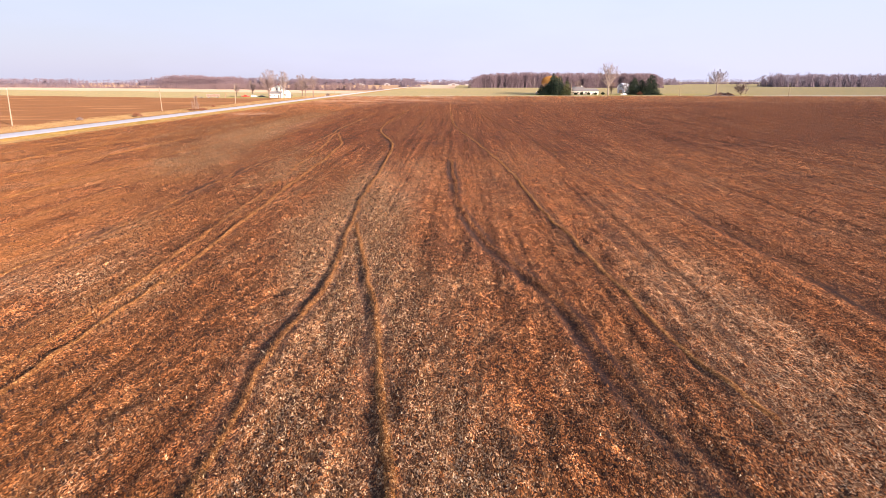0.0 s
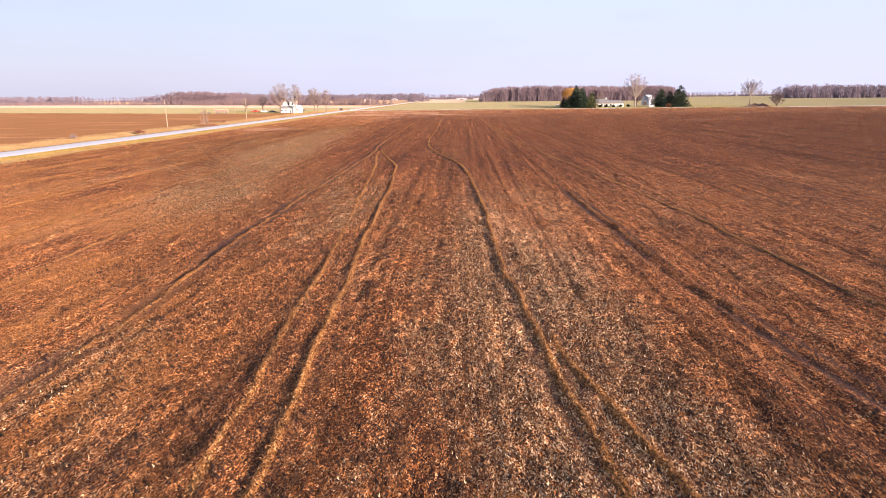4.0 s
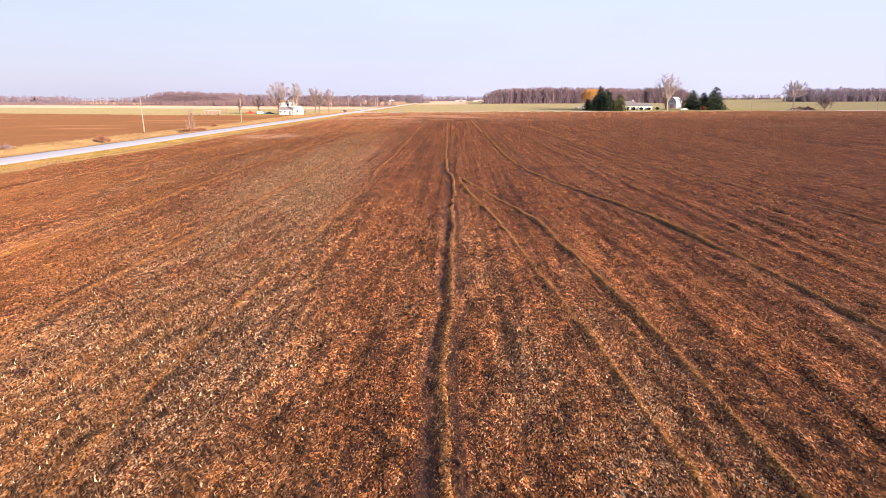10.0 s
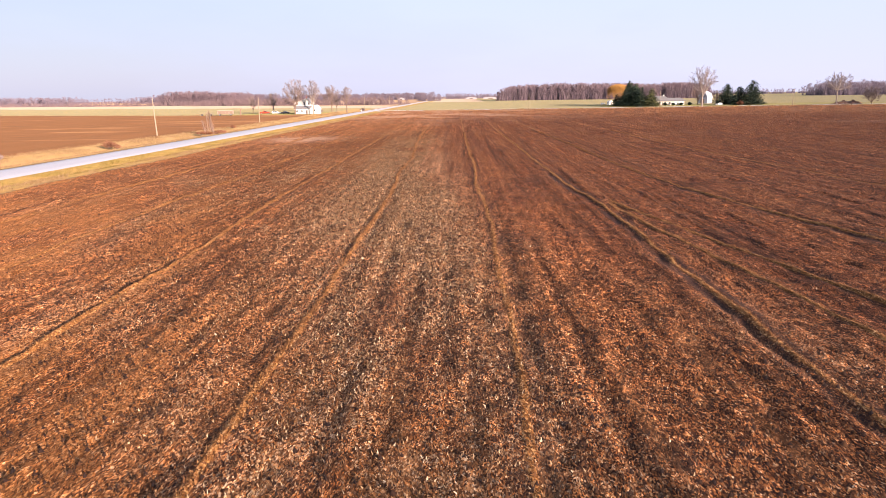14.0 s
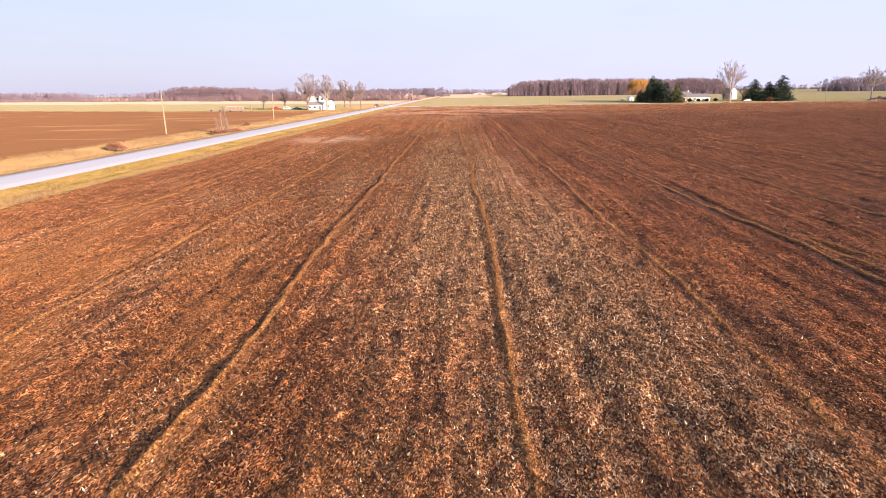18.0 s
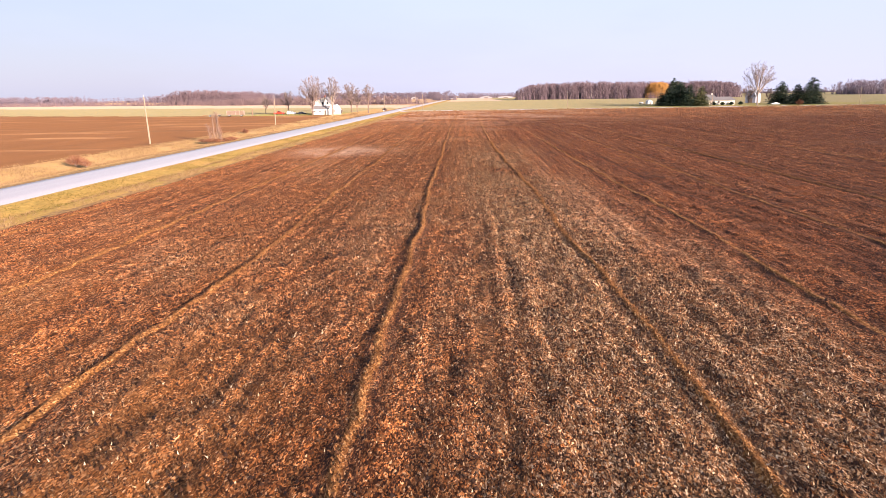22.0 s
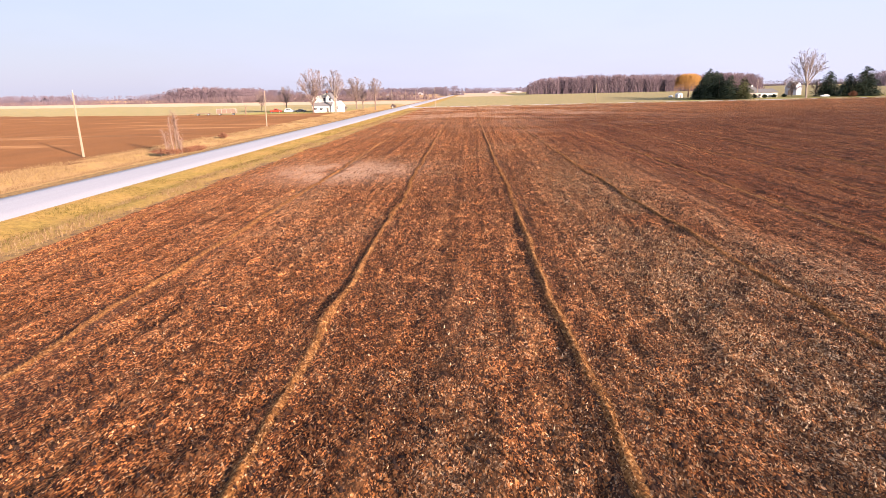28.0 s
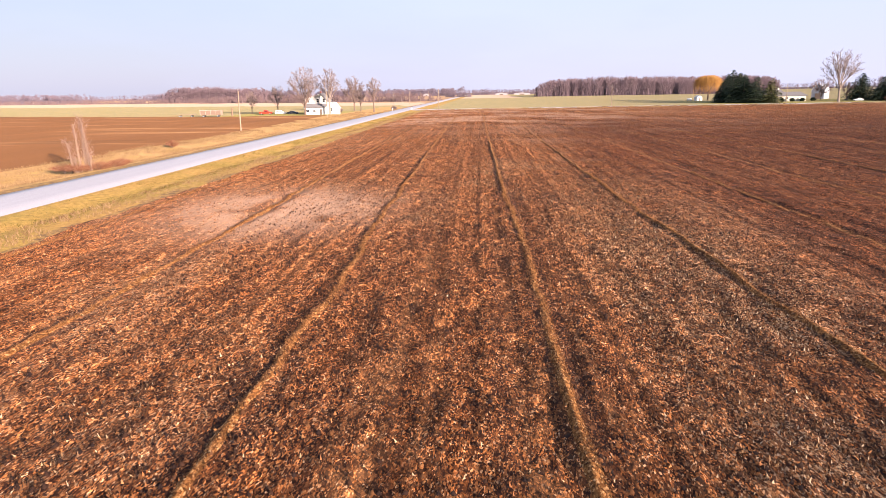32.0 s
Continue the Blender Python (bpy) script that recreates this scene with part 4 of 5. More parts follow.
for i in range(2600):
    a, s = rnd.uniform(0, 6.28), math.sqrt(rnd.random()) * rnd.uniform(0.75, 1.08)
    p = Vector((math.cos(a) * 8.3 * s, math.sin(a) * 8.3 * s, 15.6 - 5.0 * s ** 3 * rnd.uniform(0.4, 1.2) - 2.5 * rnd.random()))
    q = p + Vector((math.cos(a) * 1.1, math.sin(a) * 1.1, -rnd.uniform(1.0, 4.0) * (1 if rnd.random() < 0.8 else 2.2)))
    tube(CV, CF, p, q, 0.05, 0.025, 3)
link_mesh("trunk", WV, WF, BARK, wil)
link_mesh("crown", CV, CF, WILLOW, wil)

# three-stemmed lopped tree by the road
rnd = random.Random(5)
lop = thing("lopped_tree", -55.3, 97.0, -0.35, "lopped three-stemmed tree with thin shoots beside the road", "tree")
LV, LF = [], []
for i, (sx, sy, sh, tx) in enumerate(((-1.0, 0.1, 3.6, -0.35), (0.0, 0.0, 5.5, -0.25), (0.35, 0.5, 6.1, 0.0), (0.8, 0.25, 5.7, -0.2), (1.2, -0.2, 2.3, 0.1), (-0.6, 0.2, 1.8, -0.1))):
    V, F = [], []
    p = Vector((sx, sy, -0.3))
    for j in range(4):
        q = Vector((sx + tx * (j + 1) / 4 + rnd.uniform(-.08, .08), sy + rnd.uniform(-.08, .08), sh * (j + 1) / 4))
        tube(V, F, p, q, 0.15 - 0.025 * j, 0.125 - 0.025 * j, 7)
        p = q
    link_mesh("stem", V, F, LOPPED, lop, smooth=True)
    for j in range(int(22 * sh)):
        z = rnd.uniform(0.12, 1.0) ** 0.8 * sh
        a, L = rnd.uniform(0, 6.28), rnd.uniform(0.25, 1.3)
        c = Vector((sx + tx * z / sh, sy, z))
        m = c + Vector((math.cos(a) * L * rnd.uniform(0.2, 0.6), math.sin(a) * L * rnd.uniform(0.2, 0.6), L * rnd.uniform(0.1, 0.5)))
        e = m + Vector((rnd.uniform(-0.4, 0.4) * L, rnd.uniform(-0.4, 0.4) * L, L * rnd.uniform(0.2, 0.6)))
        tube(LV, LF, c, m, 0.016, 0.011, 3)
        tube(LV, LF, m, e, 0.011, 0.006, 3)
link_mesh("crown", LV, LF, RUSSET, lop, "thin reddish shoots")
for i, (bx, by, br, bh) in enumerate(((-57.0, 96.6, 1.8, 0.9), (-55.2, 96.2, 1.9, 1.0), (-53.9, 98.0, 1.7, 1.1), (-53.6, 101.0, 1.6, 0.9), (-54.6, 104.0, 1.5, 0.8))):
    bush(bx, by, br, bh, "low rusty-red bramble round the lopped tree", 80 + i, BRUSH, 520, "bramble", 0.018)
bush(-57.7, 53.6, 1.6, 1.5, "low reddish-brown roadside shrub", 90, BRUSH, 340, width=0.035)
bush(-62.5, 29.7, 1.1, 1.3, "low dark roadside shrub", 91, TWIG, 260, width=0.035)
bush(-55.4, 52.0, 0.9, 0.9, "low reddish-brown roadside shrub", 92, BRUSH, 200, width=0.03)
bush(-60.5, 130, 1.2, 1.3, "low reddish-brown roadside shrub", 93, BRUSH, 220, width=0.035)


# ---------------------------------------------------------------- poles and wires
def utility_pole(x, y, h, arm, label, lean=0.0):
    t = thing("utility_pole", x, y, -0.2, label, "utility pole", "poles along the road")
    V, F = [], []
    for j in range(4):
        tube(V, F, Vector((lean * j / 4, 0, h * j / 4)), Vector((lean * (j + 1) / 4, 0, h * (j + 1) / 4)), 0.17 - 0.018 * j, 0.152 - 0.018 * j, 9)
    F.append(tuple(range(len(V) - 9, len(V))))
    link_mesh("post", V, F, POLE, t, smooth=False)
    V, F = [], []
    tube(V, F, Vector((lean, 0, h - 0.1)), Vector((lean, 0, h + 0.22)), 0.03, 0.03, 6)
    tube(V, F, Vector((lean, 0, h + 0.18)), Vector((lean, 0, h + 0.36)), 0.07, 0.05, 8)
    link_mesh("insulator", V, F, GALV, t, "grey glazed insulator on a steel pin")
    if arm:
        bm = bmesh.new()
        if arm == "x":
            box(bm, lean - 1.1, lean + 1.1, -0.16, -0.06, h - 0.75, h - 0.62, 0.01)
        else:
            box(bm, lean - 0.16, lean - 0.06, -1.1, 1.1, h - 0.75, h - 0.62, 0.01)
        part("crossarm", bm, POLE, t)
        for s in (-0.95, 0.95):
            V, F = [], []
            c = Vector((lean + s, -0.11, h - 0.62)) if arm == "x" else Vector((lean - 0.11, s, h - 0.62))
            tube(V, F, c, c + Vector((0, 0, 0.2)), 0.05, 0.035, 6)
            link_mesh("insulator", V, F, GALV, t)
    return t


WEST = [(-67.2, y) for y in (-80, 7.2, 94.2, 179.4)] + [(-66, 263), (-65, 440), (-65, 530), (-65, 620), (-65, 715)]
for i, (px, py) in enumerate(WEST):
    utility_pole(px, py, 9.2, "", "weathered grey wooden utility pole in the roadside grass", -0.25 if i == 2 else 0.1)
NORTH = [(-31.4, 349), (50.5, 346.5), (131, 347.5), (212, 348), (293, 348), (374, 348)]
for px, py in NORTH:
    utility_pole(px, py, 9.6, "y", "wooden utility pole along the side road")


def wire(a, b, sag, r=0.012):
    V, F = [], []
    pts = [Vector(a).lerp(Vector(b), s / 10) - Vector((0, 0, sag * 4 * (s / 10) * (1 - s / 10))) for s in range(11)]
    for p, q in zip(pts, pts[1:]):
        tube(V, F, p, q, r, r, 3)
    return tagged(link_mesh("overhead_wire", V, F, CABLE), "thin dark overhead wire between wooden poles", "wire", "wires along the roads")


for (ax, ay), (bx, by) in zip(NORTH, NORTH[1:]):
    for dy in (-0.95, 0.95):
        wire((ax - 0.11, ay + dy, 9.0), (bx - 0.11, by + dy, 9.0), 0.9)


# ---------------------------------------------------------------- buildings
def window(parent, x, y, z, w, h, face="y"):
    """A framed dark pane on a wall that faces -y (or -x, +x)."""
    s = 0.07
    if face == "y":
        fr = boxed("window_frame", (x - w / 2 - s, x + w / 2 + s, y - 0.06, y + 0.02, z - s, z + h + s), TRIM, parent, bevel=0.01)
        boxed("pane", (x - w / 2, x + w / 2, y - 0.075, y - 0.05, z, z + h), GLASS, fr, bevel=0.004)
        boxed("mullion", (x - w / 2, x + w / 2, y - 0.085, y - 0.06, z + h / 2 - 0.03, z + h / 2 + 0.03), TRIM, fr, bevel=0.004)
    else:
        o = 1 if face == "+x" else -1
        a, b = sorted((x + 0.06 * o, x - 0.02 * o))
        fr = boxed("window_frame", (a, b, y - w / 2 - s, y + w / 2 + s, z - s, z + h + s), TRIM, parent, bevel=0.01)
        a, b = sorted((x + 0.075 * o, x + 0.05 * o))
        boxed("pane", (a, b, y - w / 2, y + w / 2, z, z + h), GLASS, fr, bevel=0.004)
    return fr


def slab(name, quad, thick, material, parent, label=""):
    """A roof plane from four corners, with thickness."""
    bm = bmesh.new()
    vs = [bm.verts.new(p) for p in quad]
    f = bm.faces.new(vs)
    r = bmesh.ops.extrude_face_region(bm, geom=[f])
    for v in r["geom"]:
        if isinstance(v, bmesh.types.BMVert):
            v.co.z -= thick
    bmesh.ops.recalc_face_normals(bm, faces=bm.faces)
    return part(name, bm, material, parent, label)


# white two-storey farmhouse with a lean-to front and a small annex
fh = thing("farmhouse", -82.6, 295.5, 0, "white two-storey farmhouse with a low lean-to front", "house")
bm = bmesh.new()
prism(bm, ((0, -0.3), (9.0, -0.3), (9.0, 5.5), (6.6, 8.1), (0, 5.9)), 0, 8.5)
part("wall", bm, SIDING, fh)
slab("roof", ((-0.35, -0.4, 5.95), (6.6, -0.4, 8.3), (6.6, 8.9, 8.3), (-0.35, 8.9, 5.95)), 0.16, PALE_ROOF, fh, "pale metal roof plane")
slab("roof", ((6.6, -0.4, 8.3), (9.4, -0.4, 5.25), (9.4, 8.9, 5.25), (6.6, 8.9, 8.3)), 0.16, SHINGLE, fh)
bm = bmesh.new()
prism(bm, ((0.7, -0.3), (8.9, -0.3), (8.9, 2.9), (0.7, 2.9)), -3.6, -0.003)
part("porch_wall", bm, SIDING, fh, "white lean-to wall")
slab("porch_roof", ((0.3, -4.0, 2.85), (9.3, -4.0, 2.85), (9.3, -0.02, 4.25), (0.3, -0.02, 4.25)), 0.14, SHINGLE, fh, "dark grey shingled lean-to roof")
for wx in (1.3, 5.4, 7.9):
    window(fh, wx, 0, 4.75 if wx < 2 else 4.9, 0.85, 1.25)
for wx in (2.0, 4.6):
    window(fh, wx, -3.6, 1.15, 1.2, 0.8)
dr = boxed("door", (6.9, 7.8, -3.66, -3.58, 0.0, 2.05), DOOR, fh)
boxed("door_handle", (7.62, 7.68, -3.71, -3.655, 0.98, 1.06), GALV, dr, bevel=0.01)
for wy in (2.2, 5.8):
    window(fh, 9.0, wy, 4.0, 0.85, 1.2, "+x")
bm = bmesh.new()
box(bm, 5.6, 6.2, 3.6, 4.2, 7.4, 9.2, 0.02)
part("chimney", bm, plain("brick_red", (0.22, 0.08, 0.05), (0.32, 0.13, 0.09), 4.0), fh, "short brick chimney")
bm = bmesh.new()
prism(bm, ((9.01, -0.3), (13.2, -0.3), (13.2, 2.5), (11.6, 4.6), (9.01, 4.9)), 1.0, 6.0)
part("annex_wall", bm, SIDING, fh, "white annex wall")
slab("annex_roof", ((9.02, 0.7, 5.0), (11.65, 0.7, 4.75), (11.65, 6.3, 4.75), (9.02, 6.3, 5.0)), 0.12, SHINGLE, fh)
slab("annex_roof", ((11.65, 0.7, 4.75), (13.5, 0.7, 2.3), (13.5, 6.3, 2.3), (11.65, 6.3, 4.75)), 0.12, PALE_ROOF, fh)
window(fh, 10.6, 1.0, 1.3, 0.9, 1.1)

# long cream bungalow in the east farmyard
bg = thing("bungalow", 138, 390, 0, "long cream bungalow with a grey hipped roof", "house", turn=6)
bm = bmesh.new()
box(bm, 0, 23, 0, 8.5, -0.3, 2.9)
part("wall", bm, CREAM, bg)
slab("roof", ((-0.6, -0.7, 2.85), (13.0, -0.7, 2.85), (11.0, 4.25, 6.3), (2.4, 4.25, 6.3)), 0.18, SHINGLE, bg)
slab("roof", ((13.0, 9.2, 2.85), (-0.6, 9.2, 2.85), (2.4, 4.25, 6.3), (11.0, 4.25, 6.3)), 0.18, SHINGLE, bg)
slab("roof", ((-0.6, 9.2, 2.85), (-0.6, -0.7, 2.85), (2.4, 4.25, 6.3), (2.4, 4.25, 6.29)), 0.18, SHINGLE, bg)
slab("roof", ((12.0, -0.7, 2.87), (23.6, -0.7, 2.87), (22.2, 4.25, 4.9), (10.8, 4.25, 4.9)), 0.18, SHINGLE, bg, "grey shingled garage roof")
slab("roof", ((23.6, 9.2, 2.87), (12.0, 9.2, 2.87), (10.8, 4.25, 4.9), (22.2, 4.25, 4.9)), 0.18, SHINGLE, bg)
slab("roof", ((23.6, -0.7, 2.87), (23.6, 9.2, 2.87), (22.2, 4.25, 4.9), (22.2, 4.25, 4.89)), 0.18, SHINGLE, bg)
for wx in (2.2, 5.6, 9.4, 12.6):
    window(bg, wx, 0, 1.0, 1.5, 1.25)
boxed("door", (7.1, 8.0, -0.06, 0.03, 0.0, 2.05), DOOR, bg)
for gx in (15.0, 19.2):
    gd = boxed("garage_door", (gx, gx + 2.8, -0.07, 0.03, 0.0, 2.2), TRIM, bg, "white panelled garage door")
    for gz in (0.5, 1.05, 1.6):
        boxed("panel_rail", (gx, gx + 2.8, -0.1, -0.065, gz, gz + 0.05), SIDING, gd, bevel=0.01)
boxed("chimney", (9.6, 10.3, 3.9, 4.6, 5.2, 7.1), SIDING, bg)

# barn with a grey gambrel roof, its bluish shade put into the wall colour
bn = thing("barn", 188, 444, 0, "gambrel barn with shade-tinted bluish-grey walls and a steel roof", "barn", turn=-44)
bm = bmesh.new()
prism(bm, ((0, -0.3), (7.0, -0.3), (7.0, 4.6), (5.9, 7.2), (3.5, 8.7), (1.1, 7.2), (0, 4.6)), 0, 9)
part("wall", bm, plain("shade_tinted_siding", (0.27, 0.28, 0.33), (0.36, 0.37, 0.42), 0.6, 0.7), bn)
for qa, qb in (((-0.3, 4.35), (1.05, 7.35)), ((1.05, 7.35), (3.5, 8.9)), ((3.5, 8.9), (5.95, 7.35)), ((5.95, 7.35), (7.3, 4.35))):
    slab("roof", ((qa[0], -0.3, qa[1]), (qb[0], -0.3, qb[1]), (qb[0], 9.3, qb[1]), (qa[0], 9.3, qa[1])), 0.1, GALV, bn, "bluish galvanised roof sheet")
bd = boxed("barn_door", (2.0, 5.0, -0.09, 0.02, 0.0, 3.3), TAN, bn, "wide sliding barn door")
boxed("door_rail", (1.8, 5.2, -0.14, -0.08, 3.3, 3.45), GALV, bd)
window(bn, 3.5, 0, 5.3, 0.9, 1.1)
sh = thing("shed", 122.5, 450, 0, "small white garden shed below the willow", "shed", turn=10)
bm = bmesh.new()
prism(bm, ((0, -0.2), (3.4, -0.2), (3.4, 2.1), (1.7, 3.1), (0, 2.1)), 0, 4.0)
part("wall", bm, SIDING, sh)
slab("roof", ((-0.25, -0.2, 2.0), (1.7, -0.2, 3.2), (1.7, 4.2, 3.2), (-0.25, 4.2, 2.0)), 0.08, PALE_ROOF, sh)
slab("roof", ((1.7, -0.2, 3.2), (3.65, -0.2, 2.0), (3.65, 4.2, 2.0), (1.7, 4.2, 3.2)), 0.08, PALE_ROOF, sh)
boxed("door", (1.2, 2.2, -0.05, 0.02, 0.0, 1.9), DOOR, sh)


# distant farmsteads on the horizon, a few walls each
def far_barn(x, y, w, d, h, wall, roof, label):
    t = thing("farm_building", x, y, 0, label, "farm building", "distant farm buildings")
    bm = bmesh.new()
    prism(bm, ((0, -0.5), (w, -0.5), (w, h * 0.62), (w / 2, h * 0.98), (0, h * 0.62)), 0, d)
    part("wall", bm, wall, t)
    slab("roof", ((-0.4, -0.4, h * 0.6), (w / 2, -0.4, h), (w / 2, d + 0.4, h), (-0.4, d + 0.4, h * 0.6)), 0.2, roof, t)
    slab("roof", ((w / 2, -0.4, h), (w + 0.4, -0.4, h * 0.6), (w + 0.4, d + 0.4, h * 0.6), (w / 2, d + 0.4, h)), 0.2, roof, t)
    boxed("door", (w * 0.35, w * 0.65, -0.2, 0.05, 0, h * 0.45), DOOR, t)
    return t


for fx, fy, fw, fd, fhh, wl in ((20, 1500, 26, 12, 5.5, FAR_WALL), (62, 1520, 34, 14, 5, FAR_WALL), (-140, 1520, 14, 9, 6, FAR_WALL), (-215, 1560, 18, 10, 5, FAR_WALL),
                                (-620, 1440, 26, 12, 6, FAR_WALL), (470, 1560, 30, 14, 7, FAR_WALL)):
    far_barn(fx, fy, fw, fd, fhh, wl, SHINGLE, "distant pale farm building on the horizon")


# ---------------------------------------------------------------- vehicles
def wheel(parent, x, y, r=0.34, w=0.22):
    V, F = [], []
    tube(V, F, Vector((x, y - w / 2, r)), Vector((x, y + w / 2, r)), r, r, 18)
    n = len(V)
    F += [tuple(range(0, 18)), tuple(range(n - 18, n))]
    ty = link_mesh("tyre", V, F, RUBBER, parent)
    V, F = [], []
    tube(V, F, Vector((x, y - w / 2 - 0.01, r)), Vector((x, y + w / 2 + 0.01, r)), r * 0.58, r * 0.58, 12)
    n = len(V)
    F += [tuple(range(0, 12)), tuple(range(n - 12, n))]
    link_mesh("rim", V, F, GALV, ty)


def car(name, x, y, turn, paint, label, kind):
    t = thing(name, x, y, 0.02, label, "car", "cars parked in the farmyard", turn=turn)
    L, W = (5.3, 1.9) if kind == "pickup" else (4.6, 1.8)
    bm = bmesh.new()
    if kind == "pickup":
        prof = ((0, 0.4), (L, 0.4), (L, 0.95), (L - 0.1, 1.05), (3.8, 1.1), (0.05, 1.12), (0, 0.9))
        cab = ((1.75, 1.1), (3.85, 1.08), (3.25, 1.78), (2.0, 1.82))
    elif kind == "suv":
        prof = ((0, 0.4), (L, 0.4), (L, 0.85), (L - 0.15, 0.98), (3.35, 1.08), (0.05, 1.12))
        cab = ((0.1, 1.1), (3.4, 1.06), (2.75, 1.7), (0.4, 1.74))
    else:
        prof = ((0, 0.35), (L, 0.35), (L, 0.72), (L - 0.15, 0.82), (3.3, 0.92), (0.9, 0.98), (0.05, 0.92))
        cab = ((0.8, 0.95), (3.35, 0.9), (2.6, 1.42), (1.3, 1.44))
    prism(bm, prof, -W / 2, W / 2)
    bmesh.ops.bevel(bm, geom=list(bm.edges), offset=0.05, segments=1, affect="EDGES")
    part("body", bm, paint, t)
    bm = bmesh.new()
    prism(bm, cab, -W / 2 + 0.12, W / 2 - 0.12)
    bmesh.ops.bevel(bm, geom=list(bm.edges), offset=0.05, segments=1, affect="EDGES")
    part("cabin", bm, paint, t)
    cx = [p[0] for p in cab]
    z0, z1 = cab[0][1] + 0.08, cab[2][1] - 0.12
    for s in (-1, 1):
        yy = s * (W / 2 - 0.115)
        mid = (max(cx) + min(cx)) / 2
        boxed("side_window", (cab[3][0] + 0.12, mid - 0.05, yy - 0.015, yy + 0.015, z0, z1), GLASS, t, bevel=0.004)
        boxed("side_window", (mid + 0.05, cab[2][0] - 0.05, yy - 0.015, yy + 0.015, z0, z1), GLASS, t, bevel=0.004)
        boxed("headlight", (L - 0.05, L + 0.02, s * W * 0.36 - 0.16, s * W * 0.36 + 0.16, 0.62, 0.76), GLASS, t, bevel=0.01)
    slab("windscreen", ((cab[1][0] + 0.02, -W / 2 + 0.2, cab[1][1] + 0.1), (cab[1][0] + 0.02, W / 2 - 0.2, cab[1][1] + 0.1),
                        (cab[2][0] + 0.05, W / 2 - 0.2, cab[2][1] - 0.04), (cab[2][0] + 0.05, -W / 2 + 0.2, cab[2][1] - 0.04)), 0.03, GLASS, t)
    boxed("bumper", (L - 0.04, L + 0.09, -W / 2 + 0.05, W / 2 - 0.05, 0.36, 0.5), RUBBER, t)
    for wx in (0.85, L - 0.95):
        for wy in (-W / 2 + 0.05, W / 2 - 0.05):
            wheel(t, wx, wy)
    return t


car("pickup_truck", -104.3, 303.5, 8, RED, "red pickup truck parked on the farmhouse lawn", "pickup")
car("car", -97.2, 302.0, 10, WHITE_PAINT, "white station wagon parked beside the farmhouse", "suv")
car("car", -91.6, 300.8, 5, DARK_PAINT, "dark saloon car parked beside the farmhouse", "saloon")
car("car", 178.5, 371, 185, WHITE_PAINT, "white saloon car parked beside the spruces", "saloon")

# old wagon box and flat wagon at the edge of the bare field
wg = thing("farm_wagon", -120.5, 281.0, 0, "weathered pale wagon box at the field's edge", "wagon", turn=8)
bm = bmesh.new()
box(bm, 0, 8.2, 0, 2.4, 0.75, 0.95, 0.02)
part("bed", bm, TAN, wg)
for i, (a, b, c, d) in enumerate(((0, 8.2, 0, 0.08), (0, 8.2, 2.32, 2.4), (0, 0.08, 0.08, 2.32), (8.12, 8.2, 0.08, 2.32))):
    boxed("side_board", (a, b, c, d, 0.95, 2.55), TAN, wg)
for px in (0.1, 2.1, 4.1, 6.1, 8.0):
    boxed("stake", (px, px + 0.1, -0.06, 0.0, 0.9, 2.62), WORN, wg, "pale wooden stake")
boxed("top_rail", (-0.05, 8.25, -0.05, 0.06, 2.56, 2.68), WORN, wg)
for wx in (1.2, 6.8):
    for wy in (0.2, 2.2):
        wheel(wg, wx, wy, 0.4)
fw = thing("flat_wagon", -131.0, 283.5, 0, "flat hay wagon loaded with scrap boards", "wagon", turn=10)
boxed("deck", (0, 7.0, 0, 2.3, 0.8, 0.98), TAN, fw)
for wx in (1.2, 5.6):
    for wy in (0.2, 2.1):
        wheel(fw, wx, wy, 0.38)
boxed("drawbar", (-2.2, 0, 1.08, 1.22, 0.55, 0.68), RUST, fw)
rnd = random.Random(9)
for i in range(9):
    bx, bl = rnd.uniform(0.2, 3.2), rnd.uniform(1.6, 3.4)
    bd_ = boxed("scrap_board", (-bl / 2, bl / 2, -0.11, 0.11, 0, 0.05), TAN, None)
    bd_.matrix_world = pose(-129.0 + bx * 0.7, 283.9 + 0.26 * i, 0.985, 0, 0, 10)
    tagged(bd_, "weathered scrap board lying on the flat wagon", "board", "boards on the wagon")

# rubble heap below the elm
heap = thing("rubble_heap", 231, 345.0, 0, "low heap of dark brush, soil and broken boards", "rubble heap")
hv, hf = [], []
N, M = 36, 14
for j in range(M + 1):
    for i in range(N + 1):
        px, py = i / N * 24 - 2, j / M * 7 - 3.5
        z = 3.3 * math.exp(-((px - 12) / 7.5) ** 4 - (py / 2.4) ** 2) * (0.55 + 0.9 * noise.noise(Vector((px * 0.35, py * 0.5, 3)))) - 0.15
        hv.append((px, py, z + 0.25 * noise.noise(Vector((px * 1.3, py * 1.3, 9)))))
for j in range(M):
    for i in range(N):
        q = j * (N + 1) + i
        hf.append((q, q + 1, q + N + 2, q + N + 1))
link_mesh("mound", hv, hf, plain("dark_brush", (0.05, 0.028, 0.022), (0.13, 0.065, 0.045), 1.5, 0.95, bump=0.8, dist=0.2), heap)
rnd = random.Random(19)
V, F = [], []
for i in range(420):
    px, py = rnd.gauss(11, 4.5), rnd.gauss(0, 1.3)
    p = Vector((px, py, max(0, 1.6 * math.exp(-((px - 12) / 7.5) ** 4 - (py / 2.4) ** 2) - 0.2)))
    tube(V, F, p, p + Vector((rnd.uniform(-1.2, 1.2), rnd.uniform(-0.6, 0.6), rnd.uniform(0.1, 1.1))), 0.05, 0.02, 3)
link_mesh("brushwood", V, F, TWIG, heap)
